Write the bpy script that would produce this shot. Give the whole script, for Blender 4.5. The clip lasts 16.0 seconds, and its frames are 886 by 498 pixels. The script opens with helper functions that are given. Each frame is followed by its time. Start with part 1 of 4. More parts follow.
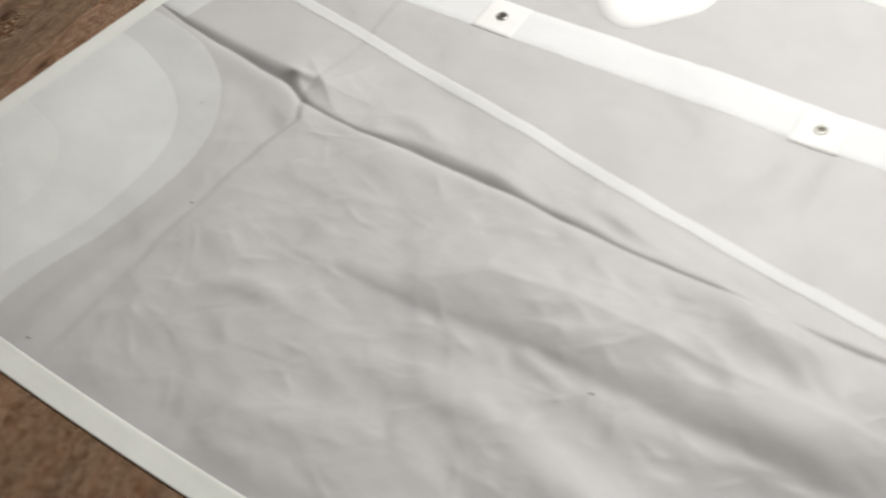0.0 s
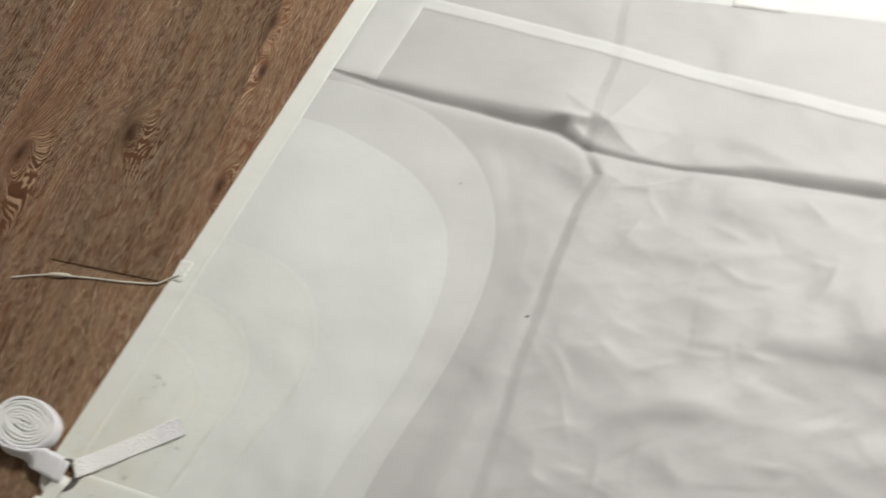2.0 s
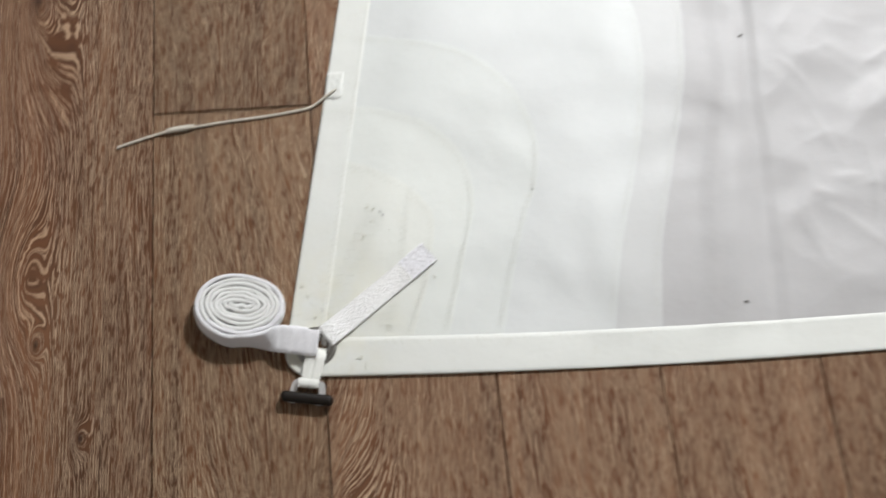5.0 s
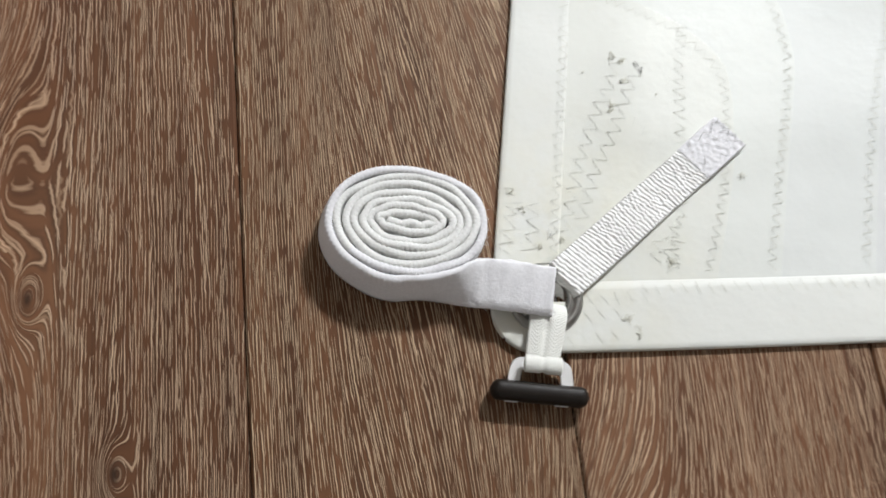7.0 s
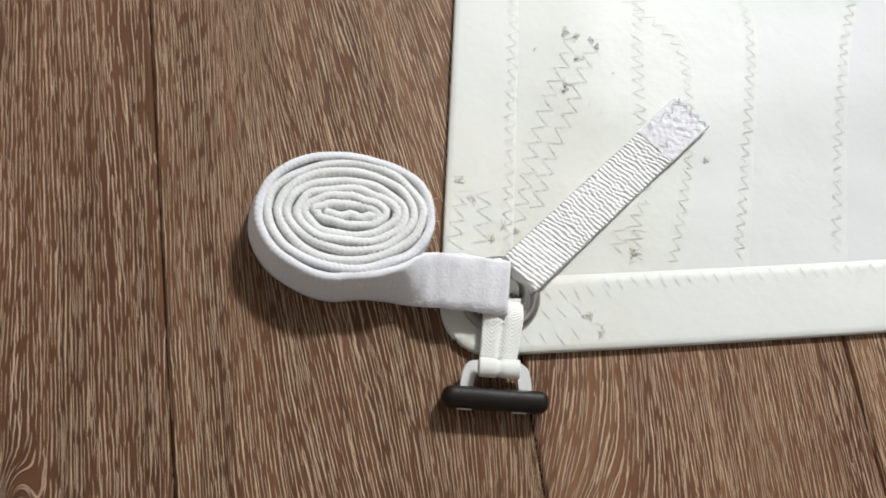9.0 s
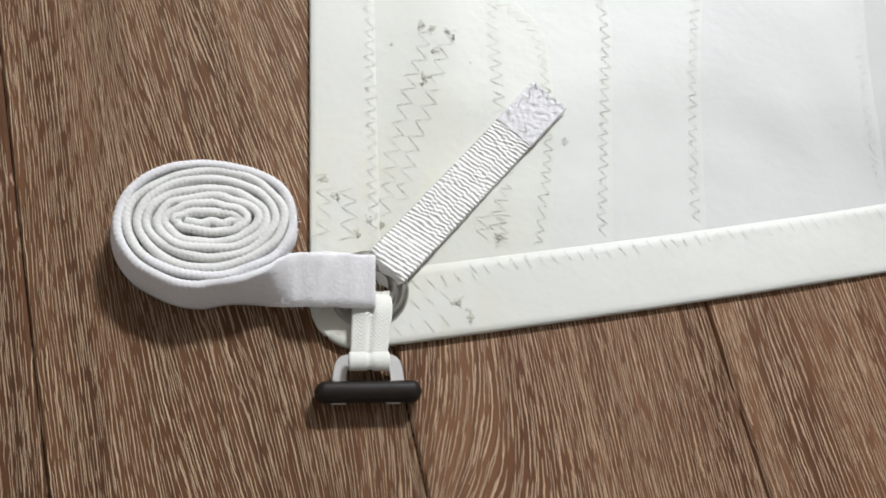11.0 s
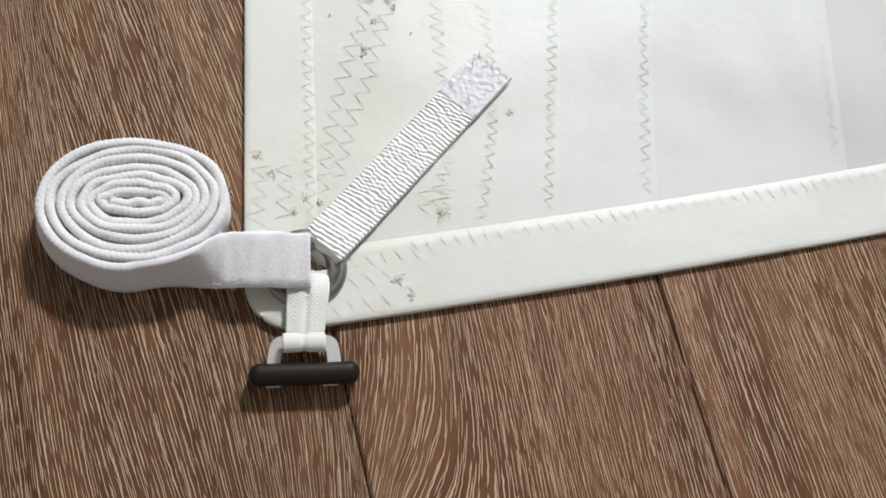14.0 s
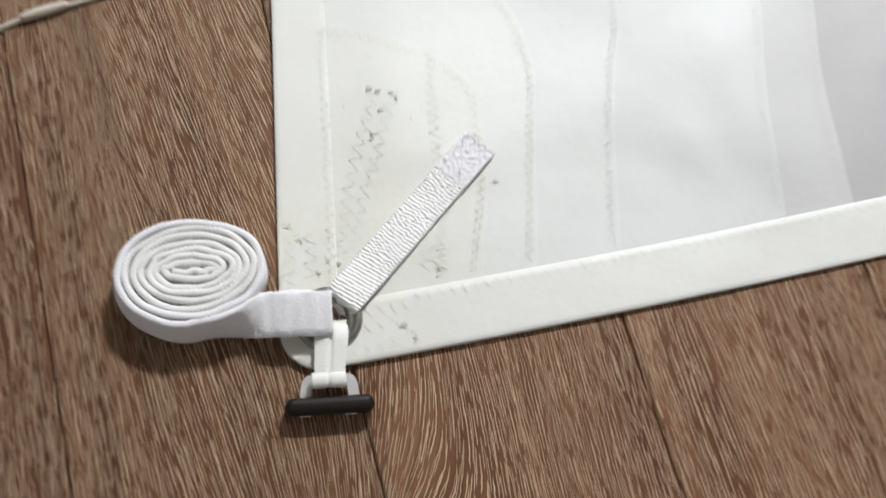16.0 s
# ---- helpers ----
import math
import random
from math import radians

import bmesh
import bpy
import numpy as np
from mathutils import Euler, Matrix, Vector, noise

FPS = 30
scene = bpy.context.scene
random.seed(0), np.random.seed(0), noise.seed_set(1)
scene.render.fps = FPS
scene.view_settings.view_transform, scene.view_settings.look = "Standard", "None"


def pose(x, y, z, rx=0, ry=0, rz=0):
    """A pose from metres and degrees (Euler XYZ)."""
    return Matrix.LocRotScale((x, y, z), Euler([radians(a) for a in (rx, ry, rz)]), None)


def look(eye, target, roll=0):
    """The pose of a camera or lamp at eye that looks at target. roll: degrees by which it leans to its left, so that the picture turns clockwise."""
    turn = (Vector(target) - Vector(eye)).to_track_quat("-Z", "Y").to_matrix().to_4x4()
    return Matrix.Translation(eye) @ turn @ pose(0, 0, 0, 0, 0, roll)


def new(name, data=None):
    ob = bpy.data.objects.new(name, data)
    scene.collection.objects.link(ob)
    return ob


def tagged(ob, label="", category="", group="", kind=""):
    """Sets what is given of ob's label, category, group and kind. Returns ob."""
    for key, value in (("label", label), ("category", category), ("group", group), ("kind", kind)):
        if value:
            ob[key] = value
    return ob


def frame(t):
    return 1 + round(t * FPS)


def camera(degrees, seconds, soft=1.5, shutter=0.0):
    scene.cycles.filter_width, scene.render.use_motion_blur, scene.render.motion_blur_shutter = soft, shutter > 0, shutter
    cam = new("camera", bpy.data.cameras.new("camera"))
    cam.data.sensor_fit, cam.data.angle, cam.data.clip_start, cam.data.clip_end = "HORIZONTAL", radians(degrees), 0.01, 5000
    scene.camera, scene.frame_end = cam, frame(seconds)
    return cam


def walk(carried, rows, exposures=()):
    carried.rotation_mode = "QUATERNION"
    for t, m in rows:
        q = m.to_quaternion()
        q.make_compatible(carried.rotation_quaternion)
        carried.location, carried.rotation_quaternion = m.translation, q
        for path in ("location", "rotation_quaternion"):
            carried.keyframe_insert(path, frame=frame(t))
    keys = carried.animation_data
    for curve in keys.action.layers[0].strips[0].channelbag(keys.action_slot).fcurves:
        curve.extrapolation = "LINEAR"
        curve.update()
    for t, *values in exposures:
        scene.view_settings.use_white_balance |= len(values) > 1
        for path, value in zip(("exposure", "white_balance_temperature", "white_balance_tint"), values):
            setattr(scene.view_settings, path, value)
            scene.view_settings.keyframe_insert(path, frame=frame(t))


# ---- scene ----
cam = camera(52.5, 16.0, soft=1.7, shutter=0.6)
PATH = [
    (0, (1.557, -0.1, 1.298), (0.846, 0.739, -0.373), -8.7),
    (0.5, (1.301, -0.136, 1.295), (0.655, 0.675, -0.415), -12.5),
    (1, (1.076, -0.151, 1.256), (0.602, 0.798, -0.439), -8.1),
    (1.5, (0.851, -0.109, 1.207), (0.393, 0.843, -0.491), -9.1),
    (2, (0.676, -0.105, 1.188), (0.273, 0.766, -0.567), -10.7),
    (2.5, (0.47, -0.215, 1.182), (0.182, 0.613, -0.616), -10.1),
    (3, (0.311, -0.229, 1.153), (0.15, 0.577, -0.67), -6.2),
    (3.5, (0.213, -0.192, 1.12), (0.12, 0.526, -0.745), -6.2),
    (4, (0.123, -0.23, 1.101), (0.19, 0.439, -0.783), -0.1),
    (4.5, (0.082, -0.243, 1.089), (0.26, 0.429, -0.786), 8.5),
    (5, (0.06, -0.193, 1.009), (0.214, 0.426, -0.886), 9.9),
    (5.2, (0.03, -0.181, 0.953), (0.159, 0.418, -0.95), 8.8),
    (7.5, (-0.126, -0.101, 0.494), (0.070, 0.530, -1.391), 12.3),
    (8, (-0.122, -0.097, 0.490), (0.094, 0.525, -1.398), 14.0),
    (10.3, (-0.096, -0.093, 0.481), (0.298, 0.469, -1.397), 25.8),
    (10.5, (-0.086, -0.093, 0.489), (0.308, 0.466, -1.391), 25.3),
    (11, (-0.072, -0.102, 0.501), (0.339, 0.452, -1.376), 25.4),
    (11.5, (-0.065, -0.114, 0.516), (0.353, 0.44, -1.36), 25.2),
    (12, (-0.061, -0.118, 0.525), (0.361, 0.442, -1.348), 24.9),
    (12.5, (-0.048, -0.115, 0.523), (0.36, 0.419, -1.36), 25.2),
    (13, (-0.045, -0.115, 0.506), (0.368, 0.42, -1.376), 25.5),
    (13.5, (-0.04, -0.103, 0.49), (0.386, 0.416, -1.394), 27.2),
    (14, (-0.035, -0.109, 0.49), (0.364, 0.41, -1.4), 25.2),
    (14.5, (-0.03, -0.11, 0.492), (0.343, 0.413, -1.402), 23.0),
    (15, (-0.033, -0.111, 0.492), (0.33, 0.414, -1.403), 22.2),
    (15.5, (-0.029, -0.112, 0.505), (0.33, 0.431, -1.387), 20.6),
    (16, (-0.021, -0.122, 0.607), (0.29, 0.447, -1.285), 14.8),
]
EXPOSURES = [
    (0.0, -0.38, 6650, 10), (0.5, -0.22, 6650, 9), (1.0, -0.55, 6750, 8.4), (1.5, -0.52, 6800, 8.2), (2.0, -0.24, 6750, 8.5), (2.5, -0.05, 6650, 9), (3.5, 0.15, 6500, 9),
    (4.0, 0.23, 6450, 9), (4.5, 0.15, 6400, 10), (5.0, 0.12, 6350, 10), (7.5, 0.27, 6290, 10), (8.0, 0.3, 6290, 10), (10.5, 0.2, 6290, 10), (12.5, 0.2, 6290, 10), (16.0, 0.2, 6290, 11),
]
walk(cam, [(t, look(eye, target, roll)) for t, eye, target, roll in PATH], EXPOSURES)

# ---- world and lamps ----
world = bpy.data.worlds.new("world")
world.use_nodes = True
world.node_tree.nodes["Background"].inputs[0].default_value = (0.9, 0.95, 1.0, 1)
world.node_tree.nodes["Background"].inputs[1].default_value = 0.1
scene.world = world


def area_lamp(name, eye, target, watts, sx, sy, colour):
    lamp = bpy.data.lights.new(name, "AREA")
    lamp.shape, lamp.size, lamp.size_y, lamp.energy, lamp.color = "RECTANGLE", sx, sy, watts, colour
    ob = new(name, lamp)
    ob.matrix_world = look(eye, target)
    return ob


area_lamp("ceiling_lamp", (1.55, 2.25, 2.46), (0.5, 0.5, 0.0), 189, 0.6, 0.5, (0.99, 0.99, 0.985))


# ---- materials ----
class Nodes:
    """A small helper to write node materials."""

    def __init__(self, name, roughness=0.6, metallic=0.0):
        self.mat = bpy.data.materials.new(name)
        self.mat.use_nodes = True
        self.tree = self.mat.node_tree
        self.bsdf = self.tree.nodes["Principled BSDF"]
        self.bsdf.inputs["Roughness"].default_value = roughness
        self.bsdf.inputs["Metallic"].default_value = metallic
        self.bsdf.inputs["Specular IOR Level"].default_value = 0.3

    def node(self, kind, **props):
        n = self.tree.nodes.new(kind)
        for key, value in props.items():
            setattr(n, key, value)
        return n

    def link(self, a, b):
        if isinstance(a, (int, float)):
            b.default_value = a
        elif isinstance(a, tuple):
            b.default_value = a
        else:
            self.tree.links.new(a, b)

    def math(self, op, a, b=0.0, c=None, clamp=False):
        n = self.node("ShaderNodeMath", operation=op, use_clamp=clamp)
        self.link(a, n.inputs[0])
        self.link(b, n.inputs[1])
        if c is not None:
            self.link(c, n.inputs[2])
        return n.outputs[0]

    def xyz(self, x, y, z):
        n = self.node("ShaderNodeCombineXYZ")
        for v, i in zip((x, y, z), n.inputs):
            self.link(v, i)
        return n.outputs[0]

    def noise(self, vector, scale, detail=2.0, rough=0.5):
        n = self.node("ShaderNodeTexNoise")
        self.link(vector, n.inputs["Vector"])
        n.inputs["Scale"].default_value, n.inputs["Detail"].default_value, n.inputs["Roughness"].default_value = scale, detail, rough
        return n.outputs["Fac"]

    def ramp(self, fac, *stops):
        n = self.node("ShaderNodeValToRGB")
        self.link(fac, n.inputs[0])
        els = n.color_ramp.elements
        while len(els) < len(stops):
            els.new(0.5)
        for el, (at, col) in zip(els, stops):
            el.position = at
            el.color = (col, col, col, 1) if isinstance(col, (int, float)) else (*col, 1)
        return n.outputs[0]

    def mix(self, fac, a, b, blend="MIX"):
        n = self.node("ShaderNodeMix", data_type="RGBA", blend_type=blend)
        self.link(fac, n.inputs[0])
        self.link((*a, 1) if isinstance(a, tuple) else a, n.inputs[6])
        self.link((*b, 1) if isinstance(b, tuple) else b, n.inputs[7])
        return n.outputs[2]

    def place(self):
        return self.node("ShaderNodeNewGeometry").outputs["Position"]

    def bump(self, height, strength, distance):
        n = self.node("ShaderNodeBump")
        n.inputs["Strength"].default_value, n.inputs["Distance"].default_value = strength, distance
        self.link(height, n.inputs["Height"])
        self.link(n.outputs[0], self.bsdf.inputs["Normal"])

    def colour(self, c):
        self.link((*c, 1) if isinstance(c, tuple) else c, self.bsdf.inputs["Base Color"])
        return self.mat


def wood_material():
    """Brushed, limed oak laminate: brown ground, pale broken pores that follow the grain round the knots."""
    n = Nodes("limed_oak", 0.5)
    n.bsdf.inputs["Specular IOR Level"].default_value = 0.2
    sep = n.node("ShaderNodeSeparateXYZ")
    n.link(n.place(), sep.inputs[0])
    x, y = sep.outputs[0], sep.outputs[1]
    rnd = n.node("ShaderNodeObjectInfo").outputs["Random"]
    shift = n.math("MULTIPLY", rnd, 37.0)
    slow = n.noise(n.xyz(n.math("MULTIPLY", x, 8.0), n.math("MULTIPLY", y, 1.3), shift), 1.0, 3.0)
    phi = n.math("MULTIPLY_ADD", n.math("SUBTRACT", slow, 0.5), 0.042, x)
    # the board beside the sail is cut at a slant: its pores cross it
    slant = n.math("MULTIPLY", n.ramp(n.math("ADD", x, 1.0), (0.838, 0.0), (0.875, 1.0), (0.994, 1.0), (0.998, 0.0)), n.ramp(n.math("MULTIPLY_ADD", y, 0.5, 0.5), (0.664, 1.0), (0.667, 0.0)))
    phi = n.math("MULTIPLY_ADD", n.math("MULTIPLY", slant, y), 0.13, phi)
    dark = calm = 0.0
    for kx, ky, wx, wy, amp in KNOTS:
        dx = n.math("MULTIPLY", n.math("SUBTRACT", x, kx), 1.0 / wx)
        dy = n.math("MULTIPLY", n.math("SUBTRACT", y, ky), 1.0 / wy)
        r2 = n.math("ADD", n.math("MULTIPLY", dx, dx), n.math("MULTIPLY", dy, dy))
        bell = n.math("POWER", 2.718, n.math("MULTIPLY", r2, -1.0))
        phi = n.math("MULTIPLY_ADD", bell, amp, phi)
        if wx < 0.021:
            core = n.math("POWER", 2.718, n.math("MULTIPLY", r2, -9.0))
            dark = n.math("MAXIMUM", core, dark)
            calm = n.math("MAXIMUM", n.math("POWER", 2.718, n.math("MULTIPLY", r2, -2.0)), calm)
    rings = n.noise(n.xyz(n.math("MULTIPLY", phi, 300.0), n.math("MULTIPLY", y, 1.5), shift), 1.0, 2.0)
    tone = n.noise(n.xyz(n.math("MULTIPLY", phi, 40.0), n.math("MULTIPLY", y, 3.0), shift), 1.0, 4.0)

    def chance(a, b, c):
        w = n.node("ShaderNodeTexWhiteNoise", noise_dimensions="3D")
        n.link(n.xyz(a, b, c), w.inputs["Vector"])
        return w.outputs["Value"]

    def lines(pitch, length, wide, dense, seed, wobble=2.2, spread=1.3, full=0.75):
        """Pale pores: thin tapering dashes of uneven length that lie in lanes along the grain."""
        at = n.math("ADD", shift, seed)
        jit = n.noise(n.xyz(n.math("MULTIPLY", phi, 0.30 / pitch), n.math("MULTIPLY", y, 15.0), at), 1.0, 2.0, 0.5)
        kink = n.noise(n.xyz(n.math("MULTIPLY", phi, 0.6 / pitch), n.math("MULTIPLY", y, 170.0), at), 1.0, 1.0)
        ph = n.math("MULTIPLY_ADD", kink, 0.34, n.math("MULTIPLY_ADD", jit, wobble, n.math("MULTIPLY", phi, 1.0 / pitch)))
        lane = n.math("FLOOR", ph)
        run = n.math("MULTIPLY_ADD", chance(lane, at, 1.5), 13.7, n.math("MULTIPLY", y, 1.0 / length))
        cell = n.math("FLOOR", run)
        along = n.math("MULTIPLY", n.math("ABSOLUTE", n.math("SUBTRACT", n.math("FRACT", run), 0.5)), 2.0)
        pick, size, off = chance(lane, cell, n.math("ADD", at, 0.5)), chance(lane, cell, n.math("ADD", at, 2.5)), chance(lane, cell, n.math("ADD", at, 4.5))
        zone = n.noise(n.xyz(n.math("MULTIPLY", phi, 32.0), n.math("MULTIPLY", y, 6.0), at), 1.0, 3.0, 0.6)
        there = n.math("LESS_THAN", pick, n.math("MULTIPLY_ADD", n.math("SUBTRACT", zone, 0.5), spread * 2.0, dense))
        taper = n.math("MULTIPLY", n.math("SUBTRACT", n.math("MULTIPLY_ADD", size, 1.0 - full, full), along), 3.5, clamp=True)
        thick = n.math("MULTIPLY", taper, n.math("MULTIPLY_ADD", size, wide * 0.35, wide * 0.75))
        mid = n.math("MULTIPLY_ADD", n.math("SUBTRACT", off, 0.5), 0.32, 0.5)
        away = n.math("MULTIPLY", n.math("ABSOLUTE", n.math("SUBTRACT", n.math("FRACT", ph), mid)), 2.0)
        core = n.math("MULTIPLY", n.math("MULTIPLY", n.math("SUBTRACT", thick, away), 4.5, clamp=True), there)
        rim = n.math("MULTIPLY", n.math("MULTIPLY", n.math("SUBTRACT", n.math("ADD", thick, 0.42), away), 2.6, clamp=True), n.math("MULTIPLY", there, taper))
        return core, rim

    coarse, rim = lines(0.0026, 0.066, 0.285, 0.95, 0.0, 1.7, 0.85, 0.88)
    fine, fine_rim = lines(0.0018, 0.030, 0.36, 0.92, 5.0, 1.8, 0.7, 0.84)
    # one board is cut through the heart of the log: wide open rings and few pores
    wave = n.noise(n.xyz(n.math("MULTIPLY", x, 6.0), n.math("MULTIPLY", y, 2.0), 4.0), 1.0, 2.0)
    edge = n.math("MULTIPLY_ADD", wave, 0.16, x)
    heart = n.math("MULTIPLY", n.ramp(n.math("ADD", edge, 1.0), (0.735, 1.0), (0.79, 0.0)), n.ramp(n.math("ADD", x, 1.0), (0.602, 0.0), (0.608, 1.0)))
    arcs = n.math("MULTIPLY", lines(0.0065, 0.060, 0.20, 0.85, 17.0, 1.2, 0.5, 0.95)[0], heart)
    pores = n.math("MULTIPLY_ADD", heart, -0.50, 1.0)
    ground = n.ramp(tone, (0.30, (0.090, 0.040, 0.0200)), (0.5, (0.150, 0.068, 0.0330)), (0.72, (0.226, 0.114, 0.060)))
    ringed = n.mix(n.ramp(rings, (0.34, 0.40), (0.5, 0.0)), ground, (0.056, 0.030, 0.018))
    # Dark edges of the limed pores, with the shade of their relief put in.
    wear_shade = n.math("MULTIPLY", n.math("MAXIMUM", rim, n.math("MULTIPLY", fine_rim, 0.6)), n.math("MULTIPLY", pores, 0.75))
    ringed = n.mix(wear_shade, ringed, (0.064, 0.033, 0.020))
    broad = lines(0.0075, 0.030, 0.18, 0.12, 11.0, 1.0, 1.0)[0]
    lime = n.math("MAXIMUM", n.math("MAXIMUM", n.math("MAXIMUM", n.math("MULTIPLY", coarse, pores), n.math("MULTIPLY", broad, 0.9)), n.math("MULTIPLY", n.math("MULTIPLY", fine, 0.80), pores)), arcs)
    lime = n.math("MULTIPLY", lime, n.math("MULTIPLY_ADD", calm, -0.9, 1.0))
    limed = n.mix(n.math("MULTIPLY", lime, 0.9), ringed, (0.70, 0.50, 0.33))
    toned = n.mix(1.0, limed, n.node("ShaderNodeObjectInfo").outputs["Color"], "MULTIPLY")
    toned = n.mix(n.math("MULTIPLY", heart, 0.8), toned, n.mix(1.0, toned, (1.03, 0.96, 0.92), "MULTIPLY"))
    col = n.mix(n.math("MULTIPLY", dark, 0.8), toned, (0.03, 0.017, 0.011))
    n.link(n.ramp(lime, (0.0, 0.52), (1.0, 0.45)), n.bsdf.inputs["Roughness"])
    n.bump(n.math("ADD", lime, n.math("MULTIPLY", rings, 0.5)), 0.75, 0.0006)
    return n.colour(col)


def cloth_material(name, colour, mottle=0.04, rough=0.55, stain=0.0):
    """Woven polyester sailcloth: faint weave, mottling and a little yellowing."""
    n = Nodes(name, rough)
    p = n.place()
    cloud = n.noise(p, 7.0, 4.0, 0.6)
    base = n.mix(n.ramp(cloud, (0.3, 0.0), (0.7, 1.0)), tuple(c * (1 - mottle) for c in colour), tuple(min(1.0, c * (1 + mottle)) for c in colour))
    if stain:
        spots = n.ramp(n.noise(p, 60.0, 3.0, 0.7), (0.6, 0.0), (0.75, 1.0))
        base = n.mix(n.math("MULTIPLY", spots, stain), base, (0.55, 0.50, 0.36))
        # hand grease round the clew
        away = n.node("ShaderNodeVectorMath")
        away.operation = "DISTANCE"
        n.link(p, away.inputs[0])
        away.inputs[1].default_value = (-0.01, 0.06, 0.0)
        grease = n.math("MULTIPLY", n.ramp(away.outputs["Value"], (0.02, 1.0), (0.13, 0.0)), n.ramp(n.noise(p, 28.0, 4.0, 0.6), (0.35, 0.0), (0.65, 1.0)))
        base = n.mix(n.math("MULTIPLY", grease, 0.55), base, (0.74, 0.71, 0.55))
    weave = n.noise(p, 900.0, 1.0)
    crinkle = n.noise(p, 45.0, 3.0, 0.55)
    n.bump(n.math("MULTIPLY_ADD", crinkle, 3.0, n.math("MULTIPLY", weave, 0.12)), 0.30, 0.0006)
    return n.colour(base)


def fibre_material(name, colour, scale, rough=0.8, sheen=0.0, depth=0.0006):
    n = Nodes(name, rough)
    p = n.place()
    f = n.noise(p, scale, 3.0, 0.7)
    n.bump(f, 0.6, depth)
    n.bsdf.inputs["Sheen Weight"].default_value = sheen
    return n.colour(n.mix(n.ramp(f, (0.3, 0.0), (0.7, 1.0)), tuple(c * 0.9 for c in colour), colour))


def thread_material(name, soiled, clean):
    """Sewing thread, each stitch soiled to its own degree."""
    n = Nodes(name, 0.7)
    rnd = n.node("ShaderNodeNewGeometry").outputs["Random Per Island"]
    wear_shade = n.noise(n.place(), 25.0, 2.0)
    return n.colour(n.mix(n.ramp(n.math("MULTIPLY_ADD", wear_shade, 0.9, n.math("MULTIPLY", rnd, 0.6)), (0.4, 0.0), (1.0, 1.0)), soiled, clean))


def plain_material(name, colour, rough, metallic=0.0, scratch=0.03):
    n = Nodes(name, rough, metallic)
    f = n.noise(n.place(), 300.0, 3.0)
    n.bump(f, 0.2, 0.0002)
    n.link(n.ramp(f, (0.3, max(0.05, rough - scratch)), (0.7, rough + scratch)), n.bsdf.inputs["Roughness"])
    return n.colour(n.mix(f, tuple(c * 0.93 for c in colour), colour))


# knots in the boards: x, y, half width, half length, strength
KNOTS = [
    (-0.344, 0.501, 0.016, 0.040, 0.034), (-0.340, 0.455, 0.045, 0.130, 0.052), (-0.269, -0.055, 0.008, 0.016, 0.014), (-0.174, 0.582, 0.020, 0.050, 0.042),
    (-0.160, 0.530, 0.040, 0.120, 0.034), (-0.016, 0.862, 0.014, 0.045, 0.026), (0.006, 0.752, 0.014, 0.050, -0.022), (-0.322, 0.051, 0.008, 0.016, 0.014),
    (-0.352, 0.125, 0.036, 0.110, 0.044), (-0.430, 0.400, 0.010, 0.012, 0.012), (0.004, -0.180, 0.055, 0.110, 0.048), (0.020, 0.515, 0.015, 0.050, 0.034),
]
OAK = wood_material()
# Translucency over the dark floor is put into the base colours, lighter per ply.
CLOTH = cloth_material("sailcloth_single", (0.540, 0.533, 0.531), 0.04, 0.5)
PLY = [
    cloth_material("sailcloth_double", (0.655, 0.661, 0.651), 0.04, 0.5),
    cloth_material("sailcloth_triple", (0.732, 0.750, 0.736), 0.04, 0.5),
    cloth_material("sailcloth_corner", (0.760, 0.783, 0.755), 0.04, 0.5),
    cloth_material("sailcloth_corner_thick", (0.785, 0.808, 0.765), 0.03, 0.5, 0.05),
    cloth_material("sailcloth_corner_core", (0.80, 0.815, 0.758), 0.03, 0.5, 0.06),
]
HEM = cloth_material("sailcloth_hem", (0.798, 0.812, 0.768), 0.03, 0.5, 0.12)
TAPE = cloth_material("sail_tape", (0.70, 0.705, 0.695), 0.03)
BAND = cloth_material("reef_band_cloth", (0.76, 0.77, 0.77), 0.03)
WHITE = cloth_material("bright_white_cloth", (0.84, 0.84, 0.82), 0.02)
THREAD = thread_material("olive_thread", (0.67, 0.67, 0.60), (0.77, 0.785, 0.735))
HEM_THREAD = thread_material("pale_thread", (0.62, 0.625, 0.56), (0.80, 0.81, 0.755))
DARK_THREAD = fibre_material("soiled_thread", (0.74, 0.73, 0.63), 1500.0)
WEB = fibre_material("white_webbing", (0.90, 0.905, 0.88), 900.0, 0.42, 0.1, 0.0006)
GREY_THREAD = fibre_material("grey_thread", (0.47, 0.47, 0.46), 1500.0)
FUZZ = fibre_material("white_loop_pile", (0.91, 0.908, 0.93), 500.0, 0.95, 0.4, 0.0005)
SATIN = fibre_material("ribbed_satin_webbing", (0.93, 0.93, 0.91), 1300.0, 0.28, 0.0, 0.0003)
SATIN.node_tree.nodes["Principled BSDF"].inputs["Specular IOR Level"].default_value = 0.6
HERRING = fibre_material("cream_tape_webbing", (0.87, 0.875, 0.82), 1400.0, 0.5, 0.1, 0.0004)
STEEL = plain_material("dull_stainless_steel", (0.38, 0.375, 0.35), 0.3, 1.0)
CHROME = plain_material("brushed_steel", (0.74, 0.74, 0.73), 0.45, 1.0)
BLACK = plain_material("black_plastic", (0.012, 0.0085, 0.006), 0.5, 0.0, 0.06)
CORD = fibre_material("cream_cord", (0.72, 0.67, 0.57), 900.0, 0.8)
SPECK_AND_GAP = plain_material("dark_dirt_and_gaps", (0.10, 0.085, 0.07), 0.9)
